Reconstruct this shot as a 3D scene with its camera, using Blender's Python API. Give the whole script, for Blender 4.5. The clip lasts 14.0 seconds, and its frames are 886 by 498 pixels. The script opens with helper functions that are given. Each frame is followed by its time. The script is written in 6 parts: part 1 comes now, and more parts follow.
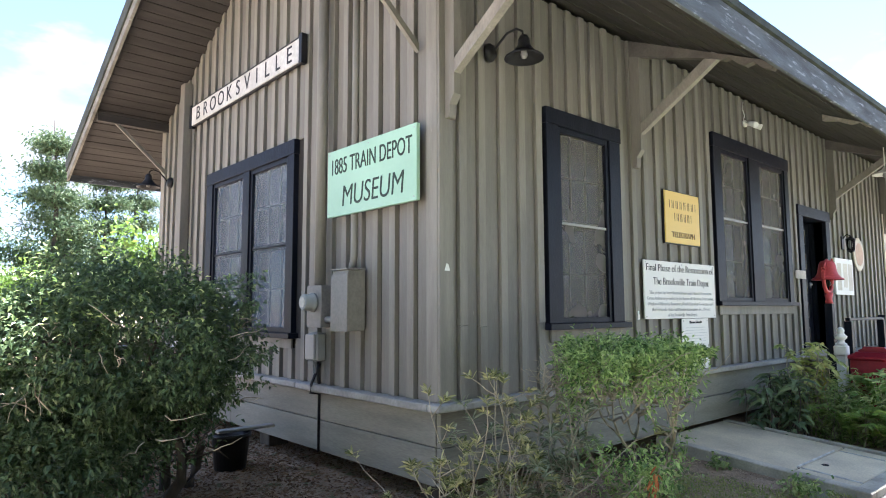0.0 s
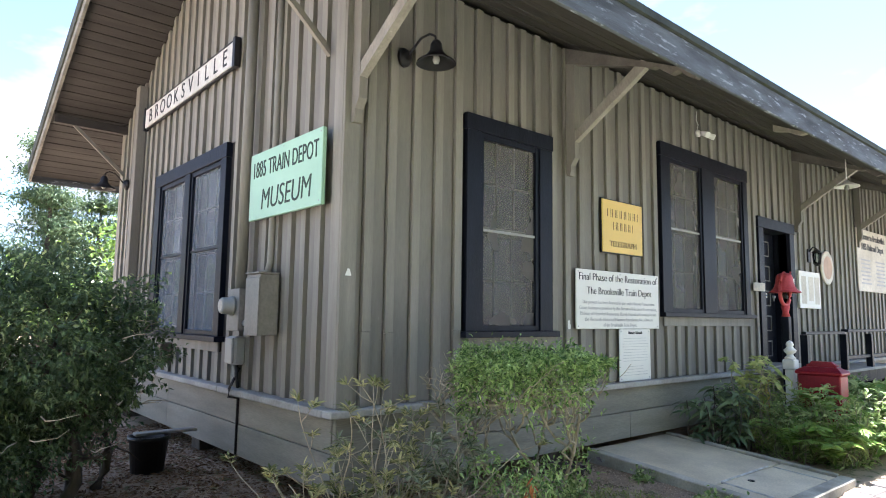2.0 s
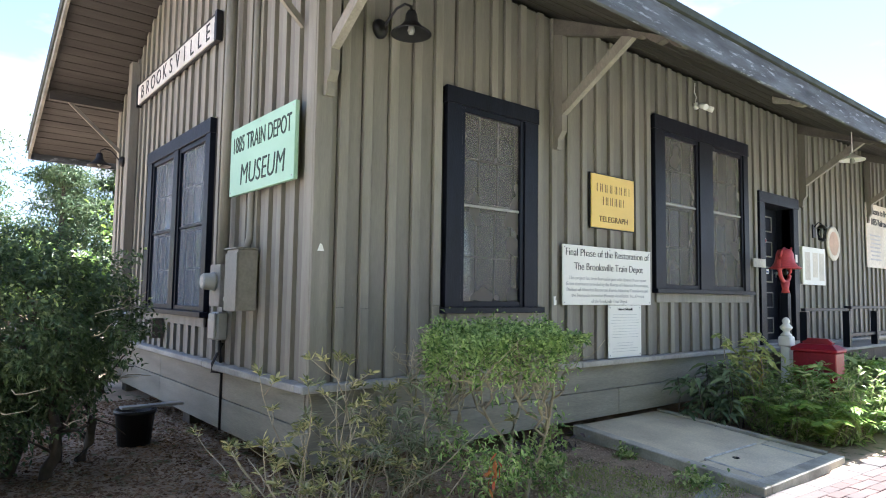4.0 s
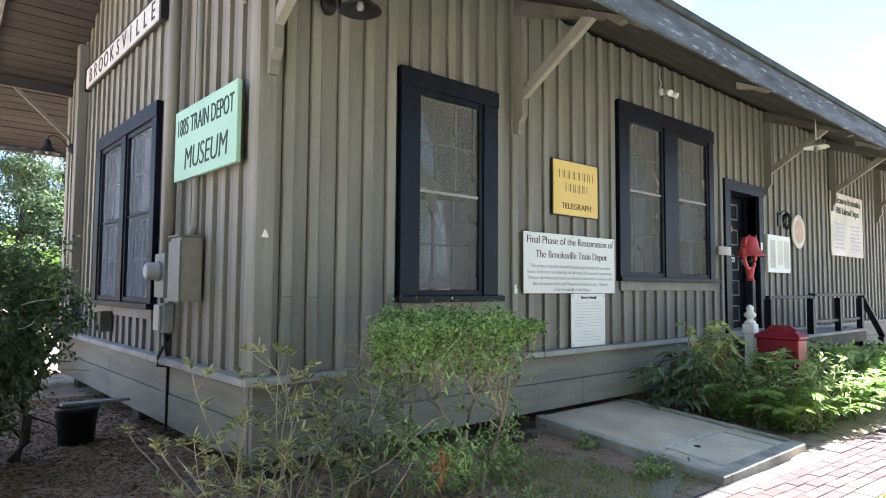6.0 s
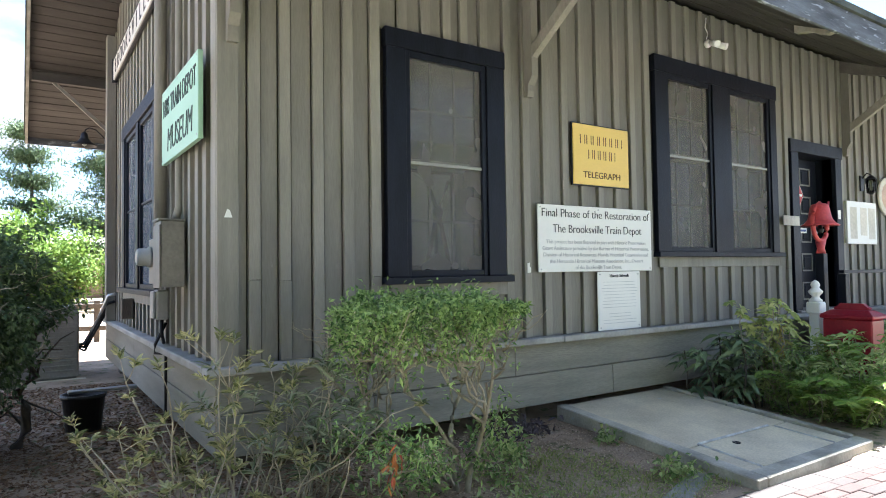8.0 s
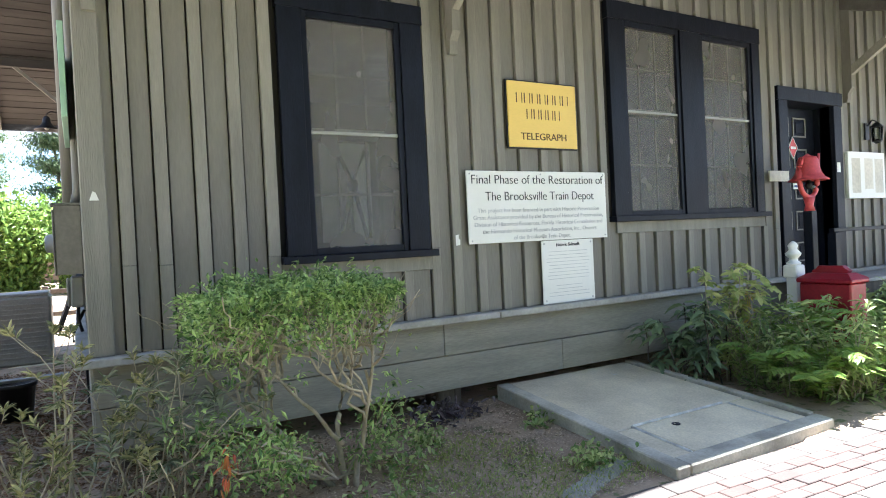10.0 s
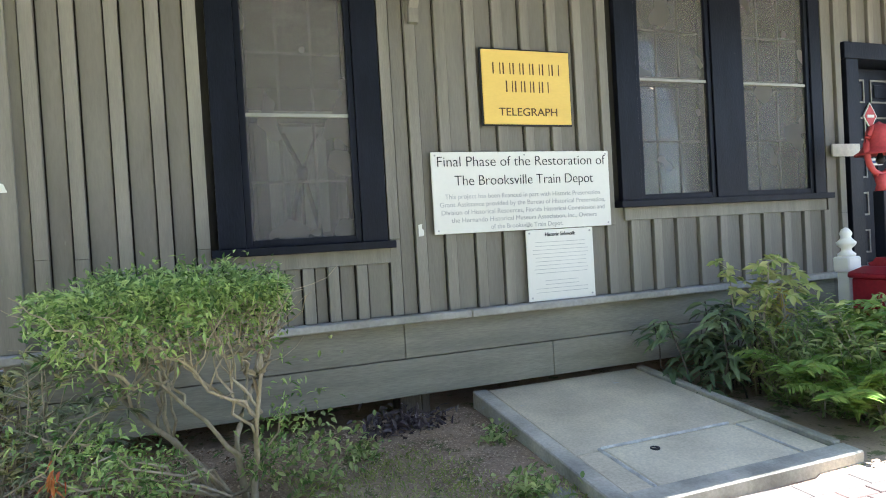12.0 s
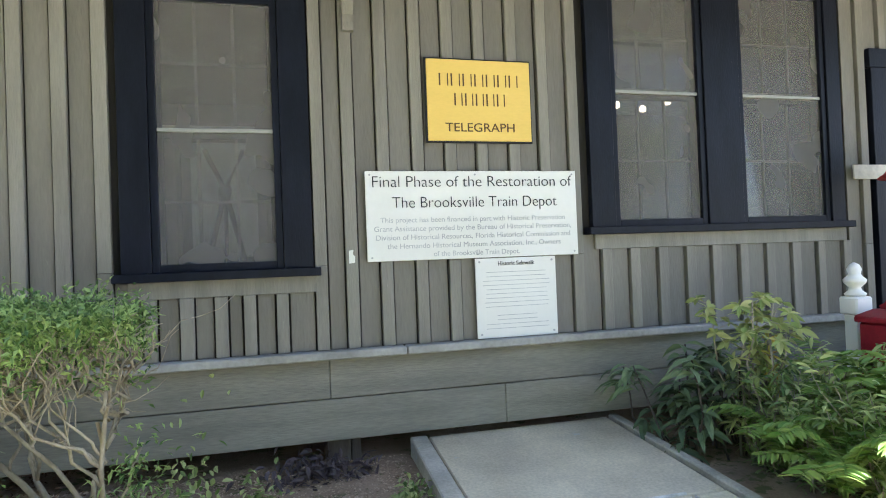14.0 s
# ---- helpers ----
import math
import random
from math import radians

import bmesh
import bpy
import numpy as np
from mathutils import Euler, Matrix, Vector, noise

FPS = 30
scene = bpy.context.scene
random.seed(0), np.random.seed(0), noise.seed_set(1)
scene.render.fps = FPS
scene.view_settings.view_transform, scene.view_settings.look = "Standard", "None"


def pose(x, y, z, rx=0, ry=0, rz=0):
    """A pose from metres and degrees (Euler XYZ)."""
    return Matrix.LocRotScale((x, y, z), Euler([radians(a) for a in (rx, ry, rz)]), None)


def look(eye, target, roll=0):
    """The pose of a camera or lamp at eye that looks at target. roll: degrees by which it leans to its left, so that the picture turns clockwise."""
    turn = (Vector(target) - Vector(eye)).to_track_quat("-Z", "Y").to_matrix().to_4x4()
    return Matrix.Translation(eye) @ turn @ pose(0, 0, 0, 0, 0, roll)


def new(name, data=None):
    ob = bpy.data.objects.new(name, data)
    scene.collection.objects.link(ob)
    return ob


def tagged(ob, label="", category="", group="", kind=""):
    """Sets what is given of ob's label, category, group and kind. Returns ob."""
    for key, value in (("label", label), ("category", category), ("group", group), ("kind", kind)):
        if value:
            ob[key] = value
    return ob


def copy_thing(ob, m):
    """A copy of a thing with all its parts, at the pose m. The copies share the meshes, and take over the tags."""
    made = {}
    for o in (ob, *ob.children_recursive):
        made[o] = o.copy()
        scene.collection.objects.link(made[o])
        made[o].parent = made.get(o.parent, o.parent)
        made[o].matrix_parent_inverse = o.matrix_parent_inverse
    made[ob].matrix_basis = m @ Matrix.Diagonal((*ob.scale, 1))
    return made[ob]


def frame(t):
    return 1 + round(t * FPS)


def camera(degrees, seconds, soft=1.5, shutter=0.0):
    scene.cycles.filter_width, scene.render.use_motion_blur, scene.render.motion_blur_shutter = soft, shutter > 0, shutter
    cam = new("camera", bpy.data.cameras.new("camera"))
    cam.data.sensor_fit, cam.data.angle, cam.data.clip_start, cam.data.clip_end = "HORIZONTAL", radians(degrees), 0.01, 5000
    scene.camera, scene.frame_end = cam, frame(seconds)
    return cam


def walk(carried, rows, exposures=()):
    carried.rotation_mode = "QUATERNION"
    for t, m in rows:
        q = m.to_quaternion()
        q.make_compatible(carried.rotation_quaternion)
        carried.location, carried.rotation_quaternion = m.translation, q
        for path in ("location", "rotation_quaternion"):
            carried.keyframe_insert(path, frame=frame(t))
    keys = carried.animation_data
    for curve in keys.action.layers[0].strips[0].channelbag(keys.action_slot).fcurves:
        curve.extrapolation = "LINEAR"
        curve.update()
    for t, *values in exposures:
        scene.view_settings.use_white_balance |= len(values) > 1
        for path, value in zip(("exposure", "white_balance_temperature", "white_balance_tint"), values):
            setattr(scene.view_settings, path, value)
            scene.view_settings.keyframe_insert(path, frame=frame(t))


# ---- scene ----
cam = camera(70.0, 14.0, soft=1.0)
PATH = [
    (0, (-2.926, -3.479, 1.532), (-1.606, -1.988, 1.723), -0.2),
    (0.5, (-2.762, -3.638, 1.519), (-1.445, -2.142, 1.688), -0.5),
    (1, (-2.541, -3.693, 1.49), (-1.21, -2.21, 1.665), -0.5),
    (1.5, (-2.37, -3.763, 1.507), (-1.047, -2.276, 1.7), 0.1),
    (2, (-2.314, -3.958, 1.524), (-1.017, -2.451, 1.739), 0.8),
    (2.2, (-2.283, -4.02, 1.546), (-0.993, -2.506, 1.763), 0.7),
    (4.3, (-1.999, -4.164, 1.514), (-0.742, -2.614, 1.651), 0.7),
    (4.5, (-1.972, -4.202, 1.514), (-0.713, -2.654, 1.648), 0.4),
    (5, (-1.93, -4.181, 1.5), (-0.643, -2.655, 1.63), 0.3),
    (5.5, (-1.878, -4.094, 1.504), (-0.556, -2.599, 1.636), 0.1),
    (6, (-1.785, -4.096, 1.482), (-0.467, -2.596, 1.603), 0.4),
    (6.5, (-1.619, -4.206, 1.48), (-0.337, -2.673, 1.565), 1.0),
    (7, (-1.463, -4.262, 1.45), (-0.235, -2.685, 1.509), 0.5),
    (7.5, (-1.212, -4.159, 1.453), (-0.044, -2.537, 1.535), -0.2),
    (8, (-0.959, -4.175, 1.452), (0.152, -2.514, 1.522), -0.8),
    (8.5, (-0.694, -4.349, 1.468), (0.381, -2.662, 1.489), -1.3),
    (8.7, (-0.606, -4.388, 1.468), (0.462, -2.698, 1.473), -1.6),
    (10.8, (0.545, -4.385, 1.471), (1.454, -2.603, 1.443), -3.2),
    (11, (0.678, -4.361, 1.466), (1.551, -2.562, 1.439), -3.2),
    (11.5, (0.968, -4.402, 1.419), (1.739, -2.557, 1.381), -3.2),
    (12, (1.234, -4.378, 1.415), (1.933, -2.505, 1.376), -3.3),
    (12.5, (1.513, -4.255, 1.427), (2.18, -2.369, 1.413), -3.2),
    (13, (1.763, -4.26, 1.441), (2.373, -2.356, 1.416), -2.8),
    (13.5, (1.967, -4.291, 1.447), (2.525, -2.371, 1.434), -2.7),
    (14, (2.193, -4.204, 1.429), (2.711, -2.273, 1.462), -2.2),
]
walk(cam, [(t, look(eye, target, roll)) for t, eye, target, roll in PATH],
     exposures=[(0.0, 3.36, 5580, 14), (5.0, 3.32, 5580, 14), (8.0, 3.42, 5600, 12), (11.0, 3.64, 5640, 12), (14.0, 3.74, 5640, 13)])

# ---- light ----
SUN_TO = Vector((0.36, 0.082, 1.0)).normalized()
sun = new("sun", bpy.data.lights.new("sun", "SUN"))
sun.data.energy, sun.data.angle, sun.data.color = 3.9, radians(0.6), (1.0, 0.95, 0.88)
sun.matrix_world = look(SUN_TO * 50, (0, 0, 0))
world = bpy.data.worlds.new("sky")
scene.world = world
world.use_nodes = True
wn, wl = world.node_tree.nodes, world.node_tree.links
sky = wn.new("ShaderNodeTexSky")
sky.sky_type, sky.sun_disc = "NISHITA", False
sky.dust_density, sky.air_density = 0.1, 0.9
sky.sun_elevation = math.asin(SUN_TO.z)
sky.sun_rotation = math.atan2(SUN_TO.x, SUN_TO.y)
wcoord, wmap, wnoise, wramp, wmix = (wn.new("ShaderNodeTexCoord"), wn.new("ShaderNodeMapping"), wn.new("ShaderNodeTexNoise"),
                                     wn.new("ShaderNodeValToRGB"), wn.new("ShaderNodeMix"))
wmap.inputs["Location"].default_value = (1.7, 0.4, 0.0)
wmap.inputs["Scale"].default_value = (1.3, 1.3, 3.2)
wnoise.inputs["Scale"].default_value, wnoise.inputs["Detail"].default_value, wnoise.inputs["Roughness"].default_value = 2.2, 7, 0.55
wramp.color_ramp.elements[0].position, wramp.color_ramp.elements[1].position = 0.50, 0.585
wmix.data_type = "RGBA"
wmix.inputs[7].default_value = (2.2, 2.25, 2.35, 1)
wl.new(wcoord.outputs["Generated"], wmap.inputs["Vector"])
wl.new(wmap.outputs["Vector"], wnoise.inputs["Vector"])
wl.new(wnoise.outputs["Fac"], wramp.inputs["Fac"])
wl.new(wramp.outputs["Color"], wmix.inputs[0])
wsat = wn.new("ShaderNodeHueSaturation")
wsat.inputs["Saturation"].default_value, wsat.inputs["Value"].default_value = 0.92, 0.70
wl.new(sky.outputs["Color"], wsat.inputs["Color"])
wl.new(wsat.outputs["Color"], wmix.inputs[6])
wl.new(wmix.outputs[2], wn["Background"].inputs["Color"])
wn["Background"].inputs["Strength"].default_value = 0.06


# ---- materials ----
def material(name, colour, rough=0.7, dark=None, scale=3.0, stretch=(1, 1, 1), grain=40.0, bump=0.15, worn=None, worn_at=0.66,
             metal=0.0, spread=0.12, amp=0.62, alpha=1.0, specular=0.4):
    """Paint, wood, metal or earth: two scales of variation, a little bump, and patches of wear."""
    m = bpy.data.materials.new(name)
    m.use_nodes = True
    n, l = m.node_tree.nodes, m.node_tree.links
    b = n["Principled BSDF"]
    b.inputs["Metallic"].default_value = metal
    b.inputs["Specular IOR Level"].default_value = specular
    geo, mp = n.new("ShaderNodeNewGeometry"), n.new("ShaderNodeMapping")
    mp.inputs["Scale"].default_value = stretch
    l.new(geo.outputs["Position"], mp.inputs["Vector"])
    big, fine = n.new("ShaderNodeTexNoise"), n.new("ShaderNodeTexNoise")
    big.inputs["Scale"].default_value, big.inputs["Detail"].default_value = scale, 5
    fine.inputs["Scale"].default_value, fine.inputs["Detail"].default_value = grain, 4
    l.new(mp.outputs["Vector"], big.inputs["Vector"])
    l.new(mp.outputs["Vector"], fine.inputs["Vector"])
    mix1 = n.new("ShaderNodeMix")
    mix1.data_type = "RGBA"
    mix1.inputs[6].default_value = (*(dark or [c * 0.68 for c in colour]), 1)
    mix1.inputs[7].default_value = (*colour, 1)
    rng = n.new("ShaderNodeMapRange")
    rng.inputs[1].default_value, rng.inputs[2].default_value = 0.3, 0.68
    l.new(big.outputs["Fac"], rng.inputs[0])
    l.new(rng.outputs[0], mix1.inputs[0])
    # fine grain and a shade of its own for each object
    info, hsv = n.new("ShaderNodeObjectInfo"), n.new("ShaderNodeHueSaturation")
    add = n.new("ShaderNodeMath")
    add.operation = "MULTIPLY_ADD"
    add.inputs[1].default_value, add.inputs[2].default_value = spread, 1.0 - spread * 0.5
    l.new(info.outputs["Random"], add.inputs[0])
    g2 = n.new("ShaderNodeMath")
    g2.operation = "MULTIPLY_ADD"
    g2.inputs[1].default_value = amp
    l.new(fine.outputs["Fac"], g2.inputs[0])
    sub = n.new("ShaderNodeMath")
    sub.operation = "SUBTRACT"
    sub.inputs[1].default_value = amp / 2
    l.new(add.outputs[0], sub.inputs[0])
    l.new(sub.outputs[0], g2.inputs[2])
    l.new(g2.outputs[0], hsv.inputs["Value"])
    l.new(mix1.outputs[2], hsv.inputs["Color"])
    out = hsv.outputs["Color"]
    if worn:
        patch, step, mix2 = n.new("ShaderNodeTexNoise"), n.new("ShaderNodeMapRange"), n.new("ShaderNodeMix")
        patch.inputs["Scale"].default_value, patch.inputs["Detail"].default_value, patch.inputs["Roughness"].default_value = scale * 2.7, 8, 0.7
        step.inputs[1].default_value, step.inputs[2].default_value = worn_at, worn_at + 0.05
        mix2.data_type = "RGBA"
        mix2.inputs[7].default_value = (*worn, 1)
        l.new(mp.outputs["Vector"], patch.inputs["Vector"])
        l.new(patch.outputs["Fac"], step.inputs[0])
        l.new(step.outputs[0], mix2.inputs[0])
        l.new(out, mix2.inputs[6])
        out = mix2.outputs[2]
    l.new(out, b.inputs["Base Color"])
    rr = n.new("ShaderNodeMapRange")
    rr.inputs[3].default_value, rr.inputs[4].default_value = max(rough - 0.12, 0.02), min(rough + 0.12, 1)
    l.new(fine.outputs["Fac"], rr.inputs[0])
    l.new(rr.outputs[0], b.inputs["Roughness"])
    if bump:
        bp = n.new("ShaderNodeBump")
        bp.inputs["Strength"].default_value, bp.inputs["Distance"].default_value = bump, 0.01
        l.new(fine.outputs["Fac"], bp.inputs["Height"])
        l.new(bp.outputs["Normal"], b.inputs["Normal"])
    return m


def leaf_material(name, colour, other, rough=0.45, through_light=0.35, var=0.5):
    """Leaves: each its own shade between two colours, a little light shining through."""
    m = bpy.data.materials.new(name)
    m.use_nodes = True
    n, l = m.node_tree.nodes, m.node_tree.links
    b, outn = n["Principled BSDF"], n["Material Output"]
    geo, ramp = n.new("ShaderNodeNewGeometry"), n.new("ShaderNodeMix")
    ramp.data_type = "RGBA"
    ramp.inputs[6].default_value, ramp.inputs[7].default_value = (*colour, 1), (*other, 1)
    l.new(geo.outputs["Random Per Island"], ramp.inputs[0])
    l.new(ramp.outputs[2], b.inputs["Base Color"])
    b.inputs["Roughness"].default_value = rough
    b.inputs["Specular IOR Level"].default_value = 0.35
    tr, mx = n.new("ShaderNodeBsdfTranslucent"), n.new("ShaderNodeMixShader")
    l.new(ramp.outputs[2], tr.inputs["Color"])
    mx.inputs[0].default_value = through_light
    l.new(b.outputs[0], mx.inputs[1])
    l.new(tr.outputs[0], mx.inputs[2])
    l.new(mx.outputs[0], outn.inputs["Surface"])
    return m


def emitter(name, colour, strength):
    m = bpy.data.materials.new(name)
    m.use_nodes = True
    b = m.node_tree.nodes["Principled BSDF"]
    b.inputs["Base Color"].default_value = b.inputs["Emission Color"].default_value = (*colour, 1)
    b.inputs["Emission Strength"].default_value = strength
    return m


def glass_material(name):
    m = bpy.data.materials.new(name)
    m.use_nodes = True
    n, l = m.node_tree.nodes, m.node_tree.links
    t, g, fr, mx = n.new("ShaderNodeBsdfTransparent"), n.new("ShaderNodeBsdfGlossy"), n.new("ShaderNodeFresnel"), n.new("ShaderNodeMixShader")
    t.inputs["Color"].default_value = (0.85, 0.88, 0.87, 1)
    g.inputs["Roughness"].default_value = 0.02
    fr.inputs["IOR"].default_value = 1.5
    l.new(fr.outputs[0], mx.inputs[0])
    l.new(t.outputs[0], mx.inputs[1])
    l.new(g.outputs[0], mx.inputs[2])
    l.new(mx.outputs[0], n["Material Output"].inputs["Surface"])
    return m


def screen_material(name, colour, cover):
    """Fine insect screen: woven threads too fine to see singly, over clear holes."""
    m = bpy.data.materials.new(name)
    m.use_nodes = True
    n, l = m.node_tree.nodes, m.node_tree.links
    t, d, mx, noi, geo = (n.new("ShaderNodeBsdfTransparent"), n.new("ShaderNodeBsdfDiffuse"), n.new("ShaderNodeMixShader"),
                          n.new("ShaderNodeTexNoise"), n.new("ShaderNodeNewGeometry"))
    d.inputs["Color"].default_value = (*colour, 1)
    noi.inputs["Scale"].default_value = 2.5
    rng = n.new("ShaderNodeMapRange")
    rng.inputs[3].default_value, rng.inputs[4].default_value = cover - 0.08, cover + 0.08
    l.new(geo.outputs["Position"], noi.inputs["Vector"])
    l.new(noi.outputs["Fac"], rng.inputs[0])
    l.new(rng.outputs[0], mx.inputs[0])
    l.new(t.outputs[0], mx.inputs[1])
    l.new(d.outputs[0], mx.inputs[2])
    l.new(mx.outputs[0], n["Material Output"].inputs["Surface"])
    return m


PAINT = material("taupe_paint", (0.208, 0.194, 0.163), 0.62, (0.160, 0.148, 0.124), 1.6, (3, 3, 0.55), 26, 0.3, (0.33, 0.31, 0.27), 0.70, amp=0.34)
PAINT_BATTEN = material("taupe_paint_batten", (0.258, 0.241, 0.203), 0.62, (0.185, 0.173, 0.144), 1.8, (6, 6, 0.6), 26, 0.3, (0.40, 0.38, 0.33), 0.685, amp=0.36)
# wall core coloured near-black, to draw the shadow lines beside the battens
BACKING = material("joint_shade_backing", (0.035, 0.031, 0.026), 0.9, (0.02, 0.018, 0.015), 3, (3, 3, 0.6), 30, 0.3)
PAINT_SKIRT = material("grey_skirt_paint", (0.265, 0.250, 0.203), 0.65, (0.18, 0.17, 0.138), 1.5, (0.7, 0.7, 5), 22, 0.35, (0.30, 0.29, 0.25), 0.68)
LEDGE = material("weathered_ledge_paint", (0.40, 0.39, 0.36), 0.7, (0.26, 0.25, 0.225), 2.5, (1, 1, 1), 30, 0.3, (0.40, 0.39, 0.36), 0.64)
NAVY = material("dark_navy_paint", (0.013, 0.0155, 0.025), 0.45, (0.008, 0.0095, 0.015), 3, (3, 3, 0.7), 30, 0.18, (0.30, 0.30, 0.29), 0.695, specular=0.14)
SOFFIT = material("brown_soffit_paint", (0.052, 0.046, 0.041), 0.75, (0.030, 0.027, 0.024), 2, (0.6, 4, 4), 24, 0.3)
FASCIA = material("peeling_fascia_paint", (0.125, 0.138, 0.16), 0.8, (0.04, 0.043, 0.048), 2.2, (0.8, 2, 5), 18, 0.6, (0.27, 0.29, 0.325), 0.575)
RAKE_PAINT = material("weathered_rake_paint", (0.26, 0.25, 0.215), 0.75, (0.13, 0.125, 0.105), 2.2, (2, 2, 5), 20, 0.4, (0.33, 0.33, 0.29), 0.64)
SHINGLE = material("mossy_shingle", (0.07, 0.08, 0.065), 0.9, (0.03, 0.035, 0.03), 4, (1, 1, 1), 50, 0.6)
# bracket paint made darker: the eave's shade on the rafters is in this colour
RAFTER = material("shade_toned_rafter_paint", (0.15, 0.135, 0.118), 0.7, (0.09, 0.08, 0.07), 2.5, (1, 2, 2), 28, 0.3, (0.30, 0.28, 0.25), 0.68)
BRACE = material("bracket_paint", (0.31, 0.286, 0.245), 0.65, (0.20, 0.185, 0.155), 2.5, (2, 2, 1), 28, 0.3, (0.42, 0.40, 0.36), 0.68)
GREEN = material("mint_sign_paint", (0.37, 0.57, 0.43), 0.5, (0.33, 0.52, 0.39), 2, (1, 1, 1), 30, 0.08, amp=0.12)
WHITE = material("white_sign_board", (0.80, 0.79, 0.75), 0.45, (0.74, 0.73, 0.69), 1.5, (1, 1, 1), 30, 0.05, amp=0.06, spread=0.04)
CREAM = material("aged_white_board", (0.66, 0.62, 0.53), 0.6, (0.50, 0.46, 0.38), 2.5, (1, 1, 1), 24, 0.15, (0.33, 0.29, 0.23), 0.69)
OLD_WHITE = material("faded_white_board", (0.64, 0.63, 0.60), 0.6, (0.48, 0.47, 0.44), 2.5, (1, 1, 1), 24, 0.15, (0.28, 0.27, 0.25), 0.67)
YELLOW = material("yellow_sign_paint", (0.78, 0.55, 0.13), 0.45, (0.73, 0.50, 0.11), 1.5, (1, 1, 3), 30, 0.05, amp=0.12)
BLACK = material("black_paint", (0.016, 0.016, 0.018), 0.45, bump=0.1)
INK = material("sign_ink", (0.03, 0.03, 0.035), 0.6, bump=0, spread=0)
INK_GREY = material("grey_sign_ink", (0.52, 0.52, 0.53), 0.6, bump=0, spread=0)
INK_GREEN = material("green_black_ink", (0.025, 0.045, 0.03), 0.6, bump=0, spread=0)
INK_BROWN = material("brown_ink", (0.12, 0.065, 0.02), 0.6, bump=0, spread=0)
BOXGREY = material("grey_metal_box_paint", (0.25, 0.235, 0.205), 0.5, (0.18, 0.17, 0.15), 4, (1, 1, 1), 40, 0.12)
PVC = material("pale_grey_plastic", (0.36, 0.36, 0.33), 0.45, (0.29, 0.29, 0.265), 4, (1, 1, 1), 40, 0.05, amp=0.2)
CONCRETE = material("worn_concrete", (0.69, 0.61, 0.43), 0.85, (0.48, 0.42, 0.30), 2.2, (1, 1, 1), 60, 0.35, (0.56, 0.56, 0.52), 0.66)
CURB = material("dark_weathered_concrete", (0.55, 0.51, 0.41), 0.88, (0.27, 0.25, 0.20), 3, (1, 1, 1), 55, 0.4, (0.42, 0.43, 0.41), 0.66)
BRICK = material("pink_paver", (0.088, 0.057, 0.046), 0.85, (0.066, 0.043, 0.035), 3, (1, 1, 1), 70, 0.3, spread=0.35)
BRICK_GREY = material("grey_paver", (0.082, 0.060, 0.050), 0.85, (0.062, 0.047, 0.040), 3, (1, 1, 1), 70, 0.3, spread=0.3)
SAND = material("joint_sand", (0.085, 0.07, 0.057), 0.95, grain=90)
RED = material("faded_red_paint", (0.55, 0.075, 0.08), 0.5, (0.42, 0.05, 0.055), 4, (1, 1, 1), 40, 0.1, (0.50, 0.14, 0.13), 0.74)
RED_BOX = material("deep_red_metal", (0.30, 0.012, 0.028), 0.42, (0.22, 0.01, 0.02), 4, (1, 1, 1), 40, 0.08)
WOOD = material("bare_pier_wood", (0.13, 0.105, 0.08), 0.85, (0.07, 0.055, 0.042), 4, (3, 3, 0.7), 30, 0.4)
IRON = material("black_iron", (0.03, 0.03, 0.033), 0.5, bump=0.1, metal=0.4)
STEEL = material("galvanised_steel", (0.5, 0.5, 0.5), 0.4, metal=0.8)
# pale muntin paint greyed down: the dimness behind the screens is in the colour
MUNTIN = material("shade_toned_muntin_paint", (0.16, 0.155, 0.14), 0.6)
INTERIOR = material("interior_plaster", (0.42, 0.39, 0.34), 0.8)
INT_FLOOR = material("interior_boards", (0.16, 0.10, 0.06), 0.6)
BARK = material("grey_bark", (0.46, 0.40, 0.30), 0.9, (0.25, 0.21, 0.15), 12, (1, 1, 0.6), 60, 0.5)
BARK_DARK = material("dark_bark", (0.11, 0.09, 0.07), 0.9, (0.06, 0.05, 0.04), 10, (1, 1, 0.4), 50, 0.5)
BLACKPOT = material("black_plastic", (0.012, 0.012, 0.013), 0.4, bump=0)
GLASS = glass_material("window_glass")
# bluish threads: the sky's reflection in the gable windows is put into this colour
SCREEN_THIN = screen_material("sky_tinted_screen", (0.24, 0.27, 0.30), 0.48)
SCREEN = screen_material("insect_screen", (0.20, 0.19, 0.18), 0.62)
CLEAR_PLASTIC = material("milky_plastic", (0.32, 0.32, 0.30), 0.3, bump=0)


# ---- building blocks ----
def box(bm, x0, x1, y0, y1, z0, z1, bevel=0.0):
    v = [bm.verts.new((x, y, z)) for z in (z0, z1) for y in (y0, y1) for x in (x0, x1)]
    fs = [bm.faces.new([v[i] for i in f]) for f in ((0, 2, 3, 1), (4, 5, 7, 6), (0, 1, 5, 4), (2, 6, 7, 3), (0, 4, 6, 2), (1, 3, 7, 5))]
    if bevel:
        es = list({e for f in fs for e in f.edges})
        bmesh.ops.bevel(bm, geom=es, offset=bevel, segments=1, affect="EDGES")


